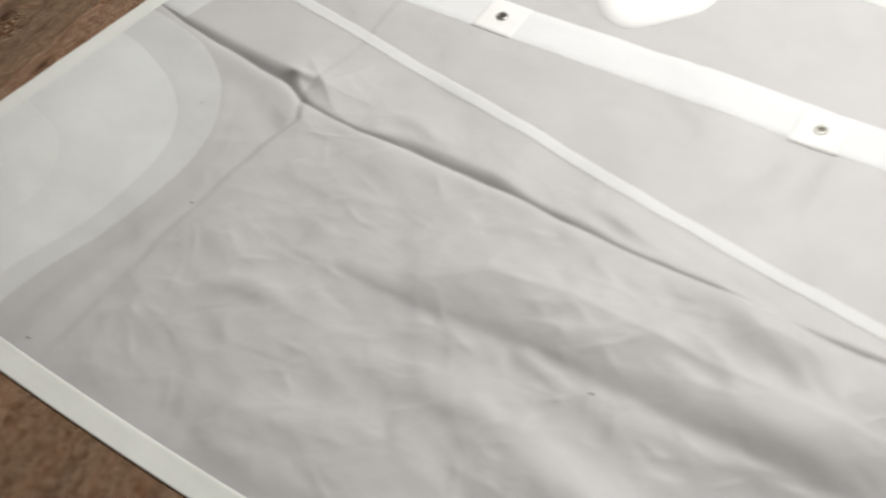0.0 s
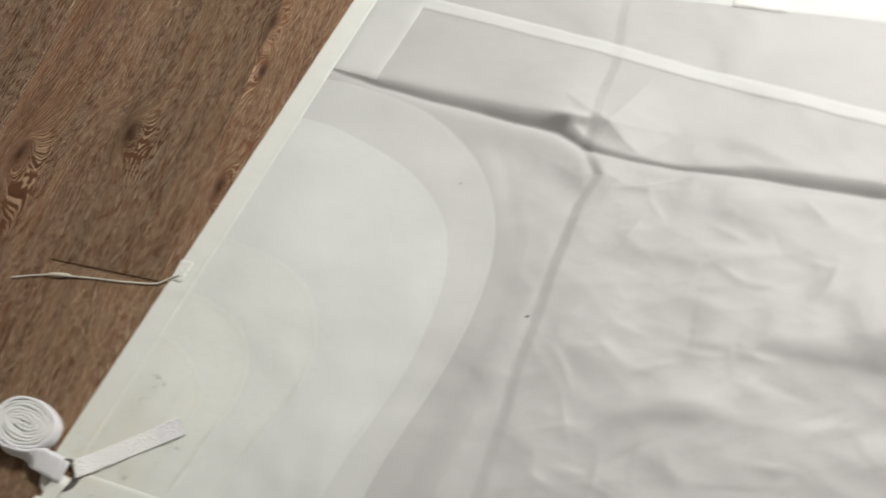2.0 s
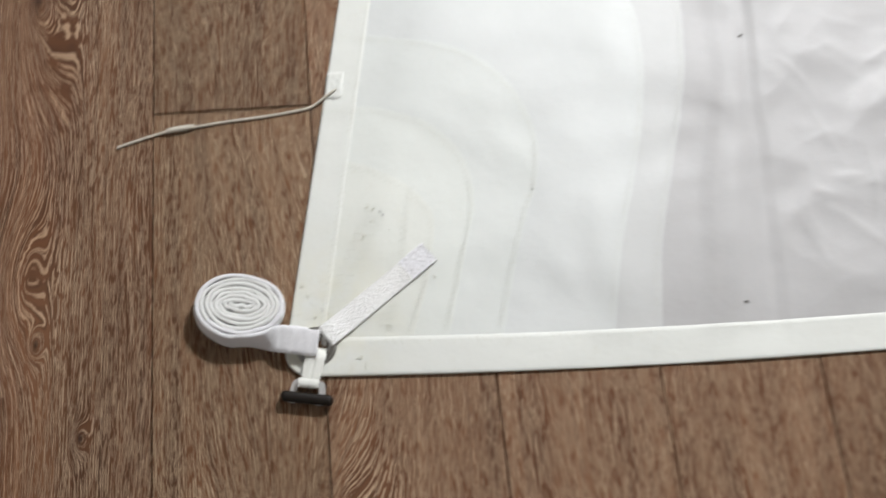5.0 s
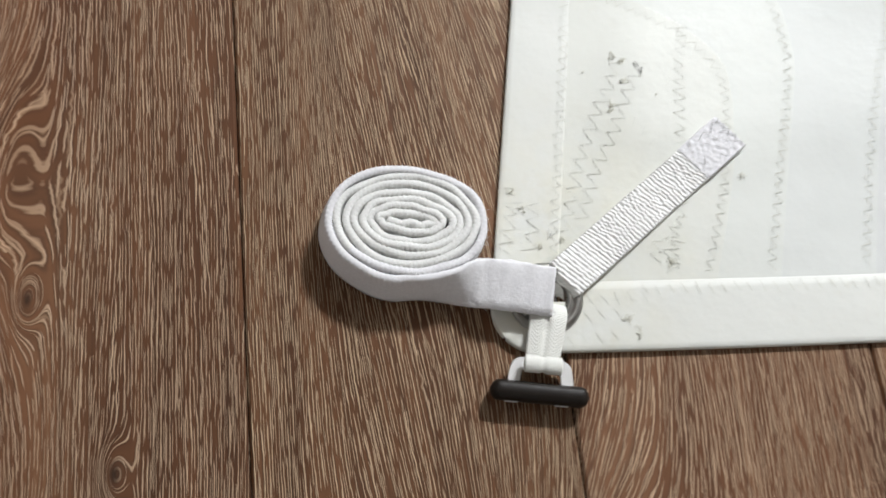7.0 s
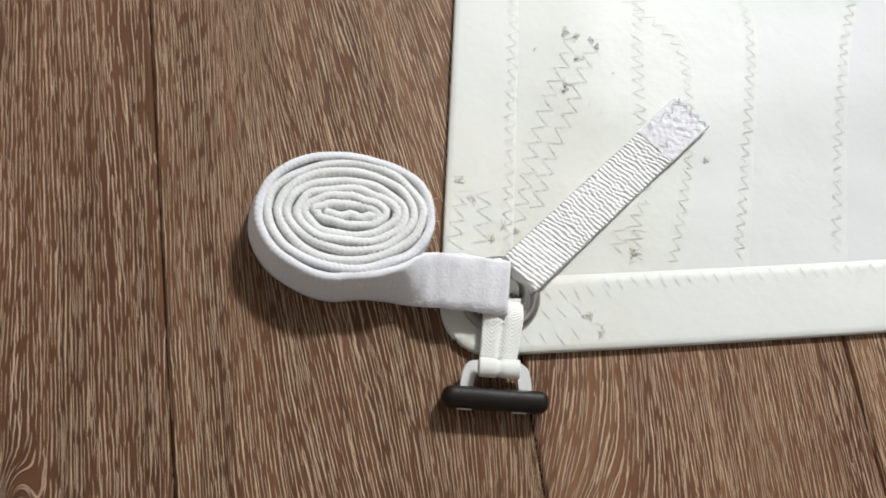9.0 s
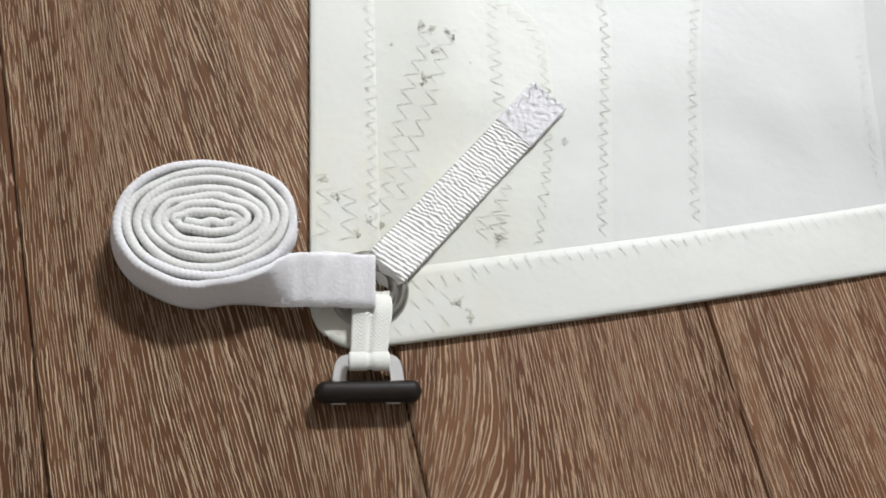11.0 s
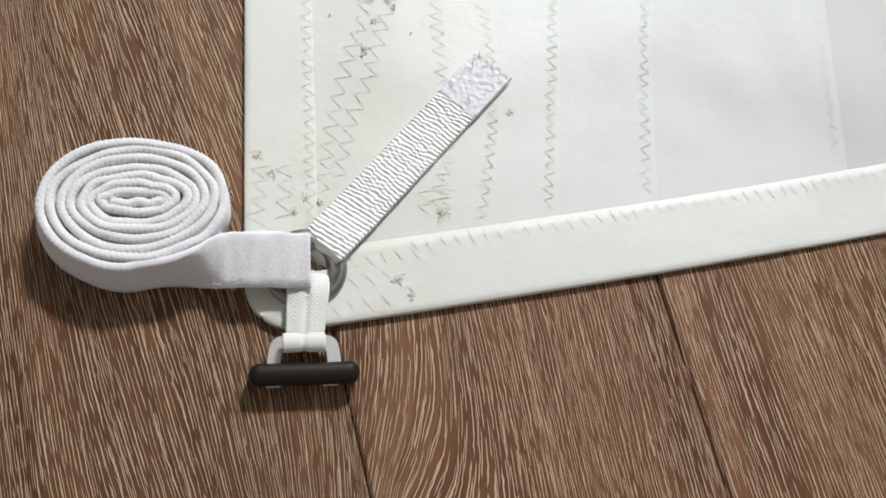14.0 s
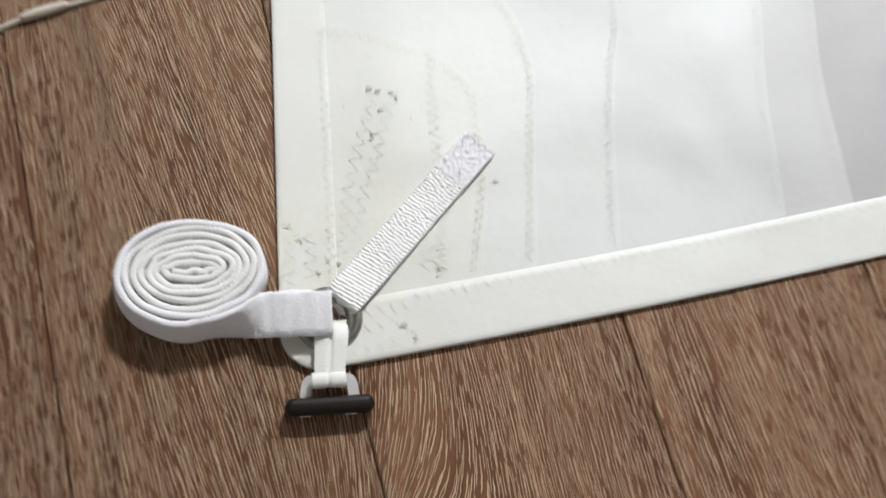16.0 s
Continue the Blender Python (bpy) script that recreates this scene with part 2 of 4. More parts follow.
PAINT = plain_material("white_wall_paint", (0.60, 0.60, 0.59), 0.9)


# ---- mesh helpers ----
def mesh_ob(name, verts, faces, material, parent=None, label="", smooth=True):
    me = bpy.data.meshes.new(name)
    me.from_pydata([tuple(v) for v in verts], [], faces)
    me.update()
    me.materials.append(material)
    if smooth:
        me.shade_smooth()
    ob = new(name, me)
    if parent:
        ob.parent = parent
    if label:
        ob["label"] = label
    return ob


def part(name, bm, material, parent, label="", smooth=False):
    bmesh.ops.recalc_face_normals(bm, faces=bm.faces)
    me = bpy.data.meshes.new(name)
    bm.to_mesh(me)
    bm.free()
    me.materials.append(material)
    if smooth:
        me.shade_smooth()
    ob = new(name, me)
    if parent:
        ob.parent = parent
    if label:
        ob["label"] = label
    return ob


def grid_faces(nu, nv, wrap_u=False):
    faces = []
    for i in range(nu if wrap_u else nu - 1):
        j2 = (i + 1) % nu
        for j in range(nv - 1):
            faces.append((i * nv + j, j2 * nv + j, j2 * nv + j + 1, i * nv + j + 1))
    return faces


def box(bm, lo, hi, bevel=0.0, segments=1):
    m = Matrix.Translation([(a + b) / 2 for a, b in zip(lo, hi)]) @ Matrix.Diagonal([b - a for a, b in zip(lo, hi)] + [1])
    got = bmesh.ops.create_cube(bm, size=1.0, matrix=m)
    if bevel:
        edges = list({e for v in got["verts"] for e in v.link_edges})
        bmesh.ops.bevel(bm, geom=edges, offset=bevel, segments=segments, affect="EDGES", profile=0.5)


def smoothstep(a, b, v):
    t = min(1.0, max(0.0, (v - a) / (b - a)))
    return t * t * (3 - 2 * t)


def spline(points, count):
    """Catmull-Rom through the points, evenly spread by index."""
    pts = [Vector(p) for p in points]
    pts = [2 * pts[0] - pts[1]] + pts + [2 * pts[-1] - pts[-2]]
    out, n = [], len(pts) - 3
    for k in range(count):
        u = k / (count - 1) * n
        i = min(n - 1, int(u))
        f = u - i
        a, b, c, d = pts[i : i + 4]
        out.append(0.5 * (2 * b + (c - a) * f + (2 * a - 5 * b + 4 * c - d) * f * f + (3 * b - a - 3 * c + d) * f**3))
    return out


def tube(points, radius, sides=8):
    """Verts and faces of a round tube with closed ends; radius may be a number or a function of 0..1."""
    verts, faces, n = [], [], len(points)
    side = None
    for i, p in enumerate(points):
        along = (points[min(n - 1, i + 1)] - points[max(0, i - 1)]).normalized()
        if side is None:
            side = along.orthogonal().normalized()
        side = (side - along * side.dot(along)).normalized()
        up = along.cross(side)
        r = radius(i / (n - 1)) if callable(radius) else radius
        verts += [p + r * (math.cos(a) * side + math.sin(a) * up) for a in (2 * math.pi * k / sides for k in range(sides))]
    for i in range(n - 1):
        for k in range(sides):
            k2 = (k + 1) % sides
            faces.append((i * sides + k, i * sides + k2, (i + 1) * sides + k2, (i + 1) * sides + k))
    faces += [tuple(range(sides))[::-1], tuple(range((n - 1) * sides, n * sides))]
    return verts, faces


def sweep(points, sides, ups, profile):
    """A closed profile of (across, up) pairs carried along points; sides and ups are the local axes."""
    verts, m, n = [], len(profile), len(points)
    for p, s, u in zip(points, sides, ups):
        verts += [p + s * a + u * b for a, b in profile]
    faces = []
    for i in range(n - 1):
        for k in range(m):
            k2 = (k + 1) % m
            faces.append((i * m + k, i * m + k2, (i + 1) * m + k2, (i + 1) * m + k))
    faces += [tuple(range(m))[::-1], tuple(range((n - 1) * m, n * m))]
    return verts, faces


# ---- room shell: unseen walls and ceiling, added to close in and bounce light ----
X0, X1, Y0, Y1, TOP = -2.6, 3.4, -2.6, 3.6, 2.5
shell = [
    ("wall_north", (X0 - 0.1, Y1, -0.02), (X1 + 0.1, Y1 + 0.1, TOP)),
    ("wall_south", (X0 - 0.1, Y0 - 0.1, -0.02), (X1 + 0.1, Y0, TOP)),
    ("wall_west", (X0 - 0.1, Y0, -0.02), (X0, Y1, TOP)),
    ("wall_east", (X1, Y0, -0.02), (X1 + 0.1, Y1, TOP)),
    ("ceiling", (X0 - 0.1, Y0 - 0.1, TOP), (X1 + 0.1, Y1 + 0.1, TOP + 0.1)),
]
for name, lo, hi in shell:
    bm = bmesh.new()
    box(bm, lo, hi)
    tagged(part(name, bm, PAINT, None), "unseen plain white painted " + name.split("_")[0], name.split("_")[0], kind="structure")

# ---- the shape of the spread sail ----
def leech_x(y):
    return -0.0485 + 0.1745 * y


def foot_y(x):
    return -0.005 - 0.052 * x + 0.047 * x * x


CORNER = 0.030
CLEW = (-0.011, 0.028)


def place_xy(s, t):
    """From the distances to leech and foot to x, y; the clew corner is rounded."""
    if s < CORNER and t < CORNER:
        a, b = CORNER - s, CORNER - t
        k = max(a, b) / max(1e-9, math.hypot(a, b))
        s, t = CORNER - a * k, CORNER - b * k
    x = s
    for _ in range(5):
        y = foot_y(x) + t
        x = leech_x(y) + s
    return x, y


FOLD_X = [0.0, 0.11, 0.19, 0.215, 0.53, 0.58, 0.66, 0.72, 0.76, 0.85, 1.02, 1.08, 1.13, 1.19, 1.25, 1.40, 1.71, 2.6]
FOLD_Y = [0.795, 0.779, 0.762, 0.755, 0.719, 0.698, 0.691, 0.691, 0.693, 0.698, 0.702, 0.701, 0.698, 0.695, 0.692, 0.691, 0.700, 0.695]
FOLD_A = [0.7, 1.0, 1.5, 2.4, 3.0, 2.0, 1.1, 0.9, 1.7, 2.5, 2.3, 1.6, 1.3, 1.7, 1.0, 1.0, 1.3, 0.8]
FOLD_W = [0.003, 0.004, 0.008, 0.012, 0.026, 0.014, 0.006, 0.005, 0.009, 0.018, 0.020, 0.008, 0.009, 0.013, 0.006, 0.006, 0.010, 0.008]
VERT_Y = [-0.1, 0.035, 0.236, 0.403, 0.60, 0.655, 0.70, 0.80, 0.88, 1.11, 2.1]
VERT_X = [0.52, 0.530, 0.544, 0.555, 0.578, 0.598, 0.572, 0.572, 0.585, 0.571, 0.56]
VERT_A = [0.5, 0.6, 0.75, 1.0, 1.3, 1.4, 1.0, 0.6, 0.6, 0.5, 0.3]
# a softer second crease beside it
SIDE_Y, SIDE_X, SIDE_A = [-0.1, 0.05, 0.20, 0.35, 0.53, 0.68, 0.75], [0.42, 0.44, 0.465, 0.505, 0.510, 0.44, 0.42], [0.2, 0.4, 0.5, 0.5, 0.45, 0.35, 0.0]
# a broad raised fold over the loose cloth: its foot and the width of its steep side
RISE_X, RISE_Y, RISE_W = [0.78, 0.86, 0.95, 1.03, 1.10, 1.25, 1.45, 1.65, 1.9], [0.412, 0.420, 0.424, 0.428, 0.440, 0.455, 0.462, 0.47, 0.48], [0.004, 0.018, 0.034, 0.058, 0.098, 0.112, 0.105, 0.10, 0.08]
# the same values softened along the fold
FINE = np.linspace(-0.4, 2.8, 801)
BELL = np.hanning(23) / np.hanning(23).sum()
SOFT_A, SOFT_W = (np.convolve(np.interp(FINE, FOLD_X, row), BELL, "same") for row in (FOLD_A, FOLD_W))
SOFT_Y = np.convolve(np.interp(FINE, FOLD_X, FOLD_Y), np.hanning(9) / np.hanning(9).sum(), "same")
# swells: x, y, length, breadth towards the foot, breadth towards the head, turn in degrees, height
SWELLS = [
    (1.56, 0.665, 0.16, 0.055, 0.03, -12, 0.016), (1.64, 0.52, 0.15, 0.07, 0.05, 14, 0.010),
    (1.18, 0.318, 0.10, 0.025, 0.04, 10, 0.005), (0.78, 0.315, 0.08, 0.02, 0.035, 12, 0.004),
    (0.83, 0.755, 0.05, 0.02, 0.05, -10, 0.005), 
    (0.545, 0.748, 0.03, 0.010, 0.012, 8, 0.006), (1.25, 0.74, 0.06, 0.015, 0.03, -12, 0.004), (0.44, 0.62, 0.05, 0.03, 0.03, -60, 0.003),
    (1.0, 0.16, 0.2, 0.04, 0.06, 8, 0.004), (1.4, 0.28, 0.15, 0.04, 0.05, -10, 0.006), (0.500, 0.17, 0.16, 0.02, 0.03, 80, 0.004),
]


# a pinched peak where the two creases meet: its top, its height and its outline
PEAK, PEAK_H = (0.602, 0.747), 0.017
OUTLINE = [(0.566, 0.728), (0.592, 0.708), (0.660, 0.702), (0.720, 0.760), (0.660, 0.87), (0.520, 0.80)]


# short sharp crumples over the loose part of the cloth, kept in cells of 0.1 m
crumple = random.Random(11)
CELLS = {}
for _ in range(260):
    px, py = crumple.uniform(0.60, 2.0), crumple.uniform(0.05, 0.67)
    turn = crumple.gauss(-12, 34) + (90 if crumple.random() < 0.15 else 0)
    fold = (px, py, math.cos(radians(turn)), math.sin(radians(turn)), crumple.uniform(0.012, 0.045), crumple.uniform(0.003, 0.008), crumple.choice((1, 1, -0.6)) * crumple.uniform(0.0007, 0.0021), crumple.uniform(-5, 5))
    for i in range(int((px - 0.12) * 10), int((px + 0.12) * 10) + 1):
        for j in range(int((py - 0.12) * 10), int((py + 0.12) * 10) + 1):
            CELLS.setdefault((i, j), []).append(fold)


def crumples(x, y):
    z = 0.0
    for px, py, c, q, ln, w, h, bow in CELLS.get((int(x * 10), int(y * 10)), ()):
        u, v = c * (x - px) + q * (y - py), -q * (x - px) + c * (y - py)
        v -= bow * u * u
        u /= ln
        if abs(u) < 2.2:
            z += h * math.exp(-u * u - (math.sqrt(v * v + 1e-6) - 0.001) / (w if v > 0 else 2 * w))
    return z


def tent(x, y):
    dx, dy = x - PEAK[0], y - PEAK[1]
    if abs(dx) > 0.13 or abs(dy) > 0.14:
        return 0.0
    for (ax, ay), (bx, by) in zip(OUTLINE, OUTLINE[1:] + OUTLINE[:1]):
        ax, ay, bx, by = ax - PEAK[0], ay - PEAK[1], bx - PEAK[0], by - PEAK[1]
        det = ax * by - ay * bx
        u, v = (dx * by - dy * bx) / det, (ax * dy - ay * dx) / det
        if u >= 0 and v >= 0:
            return PEAK_H * max(0.0, 1 - u - v) ** 1.4
    return 0.0


def cloth_z(x, y):
    """Height of the lowest ply over the floor."""
    s, t = x - leech_x(y), y - foot_y(x)
    inner = smoothstep(0.0, 0.10, min(s, t))
    a = np.interp(x, FINE, SOFT_A)
    d = y - np.interp(x, FINE, SOFT_Y) - 0.004 * noise.noise((x * 9, 3.0, 0.0))
    e = math.sqrt(d * d + 2e-6) - 0.0014
    if d < 0:
        z = a * 0.0035 * math.exp(-e / 0.06) * (1 - math.exp(-e / 0.010))
    else:
        w = np.interp(x, FINE, SOFT_W)
        z = 0.85 * w * math.tanh(1.25 * e / w) * math.exp(-max(0.0, e - w) / 0.09)
    b = np.interp(y, VERT_Y, VERT_A)
    d = x - np.interp(y, VERT_Y, VERT_X) - 0.003 * noise.noise((y * 11, 8.0, 0.0))
    e = math.sqrt(d * d + 4e-6) - 0.002
    if d < 0:
        z += b * 0.0018 * math.exp(-e / 0.05) * (1 - math.exp(-e / 0.010))
    else:
        z += b * 0.0039 * (e / 0.014 if e < 0.012 else 1 - 0.1429 * math.exp(-(e - 0.012) / 0.002)) * math.exp(-max(0.0, e - 0.014) / 0.08)
    d = x - np.interp(y, SIDE_Y, SIDE_X) - 0.004 * noise.noise((y * 8, 4.0, 0.0))
    if -0.03 < d < 0.25 and y < 0.75:
        z += np.interp(y, SIDE_Y, SIDE_A) * 0.0024 * (smoothstep(-0.004, 0.020, d) * math.exp(-max(0.0, d - 0.016) / 0.035))
    if 0.78 < x < 1.9 and y > 0.38:
        w = np.interp(x, RISE_X, RISE_W)
        d = y - np.interp(x, RISE_X, RISE_Y) - 0.007 * noise.noise((x * 9, 6.0, 0.0))
        e = 0.5 * (d + math.sqrt(d * d + 4e-5))
        z += 0.33 * w * (1 - math.exp(-1.6 * e / w)) * math.exp(-max(0.0, e - w) / 0.09) * smoothstep(1.9, 1.7, x)
    for px, py, ln, low, high, turn, height in SWELLS:
        dx, dy = x - px, y - py
        if max(abs(dx), abs(dy)) > 3.2 * max(ln, low, high):
            continue
        c, q = math.cos(radians(turn)), math.sin(radians(turn))
        u, v = (c * dx + q * dy) / ln, -q * dx + c * dy
        v /= low if v < 0 else high
        z += 1.7 * height * math.exp(-u * u - v * v)
    loose = smoothstep(0.40, 0.62, x + 0.15 * max(0.0, y - 0.72))
    n1 = noise.noise((x * 5.5, y * 7.5, 0.3))
    n2 = noise.noise((x * 11 + 2 * n1, y * 15 - 4 * x, 4.1))
    n3 = noise.noise((x * 6.0 + 0.5 * n2, y * 9.0 - 2.5 * x, 7.7), noise_basis="VORONOI_F1")
    n4 = noise.noise((x * 15.0 + 0.6 * n2, y * 21.0 + 5.0 * x, 1.7), noise_basis="VORONOI_F1")
    far = 1 - 0.75 * smoothstep(0.74, 0.82, y)
    z += (0.0055 + 0.001 * loose) * (n1 + 0.4) * inner + (0.0022 + 0.0003 * loose * far) * n2 * inner
    z += loose * far * (0.0028 * n3 + 0.0011 * n4 + 0.003) * inner
    z += tent(x, y) + crumples(x, y)
    return 0.0013 + max(0.0, z) * (0.25 + 0.75 * inner)


sail = new("sail")
tagged(sail, "white sail spread out over the wooden floor, wrinkled and creased", "sail")

# the single-ply body
def rows_between(*bands):
    out = [0.0]
    for end, step in bands:
        n = round((end - out[-1]) / step)
        out += [out[-1] + (end - out[-1]) * k / n for k in range(1, n + 1)]
    return out


SS = rows_between((0.41, 0.005), (0.70, 0.0022), (1.7, 0.0038), (2.1, 0.0052), (2.45, 0.05))
TT = rows_between((0.66, 0.0040), (0.85, 0.0017), (1.6, 0.006), (1.95, 0.05))
verts = []
for s in SS:
    for t in TT:
        x, y = place_xy(s, t)
        verts.append((x, y, cloth_z(x, y)))
faces = [f for f in grid_faces(len(SS), len(TT)) if math.hypot(verts[f[0]][0] - CLEW[0] + 0.0025, verts[f[0]][1] - CLEW[1] + 0.0025) > 0.016]
mesh_ob("cloth", verts, faces, CLOTH, sail, "thin greyish white woven sailcloth with creases")

# corner patches, from the largest to the smallest: edge points x, y from the leech to the foot
PATCHES = [
    [(0.083, 0.757), (0.16, 0.752), (0.255, 0.735), (0.33, 0.708), (0.407, 0.653), (0.458, 0.575), (0.480, 0.484), (0.474, 0.381), (0.453, 0.285), (0.428, 0.205), (0.403, 0.116), (0.385, -0.015)],
    [(0.068, 0.672), (0.13, 0.667), (0.20, 0.652), (0.312, 0.606), (0.383, 0.542), (0.415, 0.464), (0.419, 0.385), (0.406, 0.292), (0.384, 0.214), (0.352, 0.112), (0.327, -0.015)],
    [(0.028, 0.437), (0.10, 0.422), (0.185, 0.400), (0.240, 0.354), (0.268, 0.284), (0.264, 0.220), (0.248, 0.178), (0.230, 0.125), (0.193, -0.012)],
    [(0.008, 0.330), (0.070, 0.325), (0.135, 0.300), (0.175, 0.255), (0.184, 0.194), (0.168, 0.130), (0.130, -0.01)],
    [(-0.004, 0.262), (0.050, 0.250), (0.100, 0.222), (0.129, 0.190), (0.133, 0.165), (0.129, 0.136), (0.121, 0.096), (0.085, -0.008)],
]
STEP = 0.0002
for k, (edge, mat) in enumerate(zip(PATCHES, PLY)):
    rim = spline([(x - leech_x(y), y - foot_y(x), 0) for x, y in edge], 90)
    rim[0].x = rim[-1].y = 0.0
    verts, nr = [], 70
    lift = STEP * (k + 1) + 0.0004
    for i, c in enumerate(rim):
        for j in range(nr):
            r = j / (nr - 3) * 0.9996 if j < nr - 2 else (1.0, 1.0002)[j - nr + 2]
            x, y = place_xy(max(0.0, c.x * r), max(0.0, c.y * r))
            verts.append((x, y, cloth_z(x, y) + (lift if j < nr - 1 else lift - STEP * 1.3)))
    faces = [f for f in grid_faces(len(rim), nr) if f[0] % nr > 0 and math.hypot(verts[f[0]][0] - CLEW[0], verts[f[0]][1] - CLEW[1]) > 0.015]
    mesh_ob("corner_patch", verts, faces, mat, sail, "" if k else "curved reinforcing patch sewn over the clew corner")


def hem_lift(x, y):
    return 0.0022 + 0.0010 * max(0.0, 1 - math.hypot(x + 0.04, y) / 0.42)


def top_lift(x, y):
    """Height of the topmost ply over the lowest one near the clew."""
    s, t = x - leech_x(y), y - foot_y(x)
    if s < 0.040 or t < 0.043:
        return hem_lift(x, y) * (1.12 if t < 0.043 else 1.0) + 0.0003
    r = math.hypot(x + 0.02, y)
    return 0.0008 + 0.0002 * sum(r < q for q in (0.14, 0.2, 0.3, 0.44, 0.55)) + 0.0001


def hem(name, along, width, leech):
    """A doubled hem with a rounded outer edge along the leech or the foot."""
    profile = [(-0.0006, 0.0), (-0.0014, 0.35), (-0.0012, 0.75), (0.0, 0.98), (0.003, 1.04), (width * 0.35, 1.0), (width * 0.7, 1.0), (width * 0.86, 0.96), (width - 0.0010, 0.82), (width, 0.52)]
    verts = []
    for v in along:
        for w, f in profile:
            x, y = place_xy(*((max(w, 0.0), v) if leech else (v, max(w, 0.0))))
            px, py = (min(w, 0.0), 0.0) if leech else (0.0, min(w, 0.0))
            low = 0.0004 if w < 0.001 else cloth_z(x, y)
            high = cloth_z(x, y) + hem_lift(x, y) * (1.0 if leech else 1.12) + 0.0003 * noise.noise((x * 40, y * 40, 2.0)) + 0.0013 * noise.noise((x * 17, y * 30, 5.0)) * smoothstep(0.15, 0.3, x + y)
            verts.append((x + px, y + py, low + (high - low) * f))
    faces = [f for f in grid_faces(len(along), len(profile)) if math.hypot(verts[f[0]][0] - CLEW[0], verts[f[0]][1] - CLEW[1]) > 0.0165]
    return mesh_ob(name, verts, faces, HEM, sail, "folded cream white hem sewn with zigzag thread")


STEPS = [0.004 * i for i in range(150)] + [0.6 + 0.012 * i for i in range(150)]
hem("leech_hem", [v for v in STEPS if v < 1.95], 0.040, True)
hem("foot_hem", STEPS, 0.043, False)


def strip(name, line, widths, lift, material, label="", count=120, parent=None):
    """A tape laid on the cloth along a line of x, y with half widths."""
    pts = spline([(x, y, 0) for x, y in line], count)
    verts = []
    for i, p in enumerate(pts):
        d = (pts[min(count - 1, i + 1)] - pts[max(0, i - 1)]).normalized()
        nrm = Vector((-d.y, d.x, 0))
        half = np.interp(i / (count - 1), [0, 1], widths)
        wob = 0.0012 * noise.noise((p.x * 14, p.y * 14, 5.0))
        for f, up in ((-1, 0.0), (-0.97, 1.0), (-0.6, 1.0), (-0.2, 1.0), (0.2, 1.0), (0.6, 1.0), (0.97, 1.0), (1, 0.0)):
            q = p + nrm * (half * f + wob)
            verts.append((q.x, q.y, cloth_z(q.x, q.y) + 0.0002 + lift * up))
    return mesh_ob(name, verts, grid_faces(count, 8), material, parent or sail, label)


strip("leech_tape", [(leech_x(y) + 0.082, y) for y in (0.772, 1.0, 1.3, 1.9)], (0.043, 0.043), 0.0006, PLY[0], "second ply of cloth along the leech")
strip("reef_tape", [(0.150, 0.960), (0.30, 0.944), (0.585, 0.9055), (0.93, 0.857), (1.15, 0.823), (1.33, 0.797), (1.70, 0.752), (2.2, 0.70)], (0.0135, 0.0135), 0.0005, TAPE, "narrow white tape sewn across the sail", 260)
strip("reef_band", [(0.17, 1.079), (0.58, 1.081), (0.85, 1.086), (1.16, 1.102), (1.59, 1.110), (2.3, 1.12)], (0.047, 0.046), 0.0007, BAND, "wide white reef band sewn across the sail", 240)
strip("reef_end_patch", [(0.14, 1.115), (0.30, 1.108), (0.50, 1.108)], (0.085, 0.03), 0.0018, WHITE, "white patch at the end of the reef band", 60)
strip("upper_tape", [(1.25, 1.485), (1.45, 1.473), (1.9, 1.45), (2.3, 1.44)], (0.018, 0.018), 0.0010, TAPE, "", 60)

# rounded white patch above the reef band
ring = [(0.945, 1.228), (0.985, 1.181), (1.037, 1.173), (1.078, 1.202), (1.112, 1.236), (1.148, 1.280), (1.163, 1.334), (1.135, 1.40), (1.06, 1.425), (0.98, 1.40), (0.935, 1.33), (0.930, 1.27)]
loop = spline([(x, y, 0) for x, y in ring + ring[:1]], 61)[:-1]
verts = []
for p in loop:
    for r in (0.0, 0.25, 0.5, 0.75, 0.99, 1.0):
        x, y = 1.05 + (p.x - 1.05) * r, 1.30 + (p.y - 1.30) * r
        verts.append((x, y, cloth_z(x, y) + (0.0020 if r < 1 else 0.0)))
mesh_ob("round_patch", verts, grid_faces(60, 6, True), WHITE, sail, "rounded white patch sewn above the reef band")


def turned(profile, centre, z0, segments=40, oval=1.0):
    """A ring turned round the vertical axis from radius, height pairs."""
    verts = []
    for i in range(segments):
        a = 2 * math.pi * i / segments
        verts += [(centre[0] + r * math.cos(a) * oval, centre[1] + r * math.sin(a), z0 + z) for r, z in profile]
    return verts, grid_faces(segments, len(profile), True)


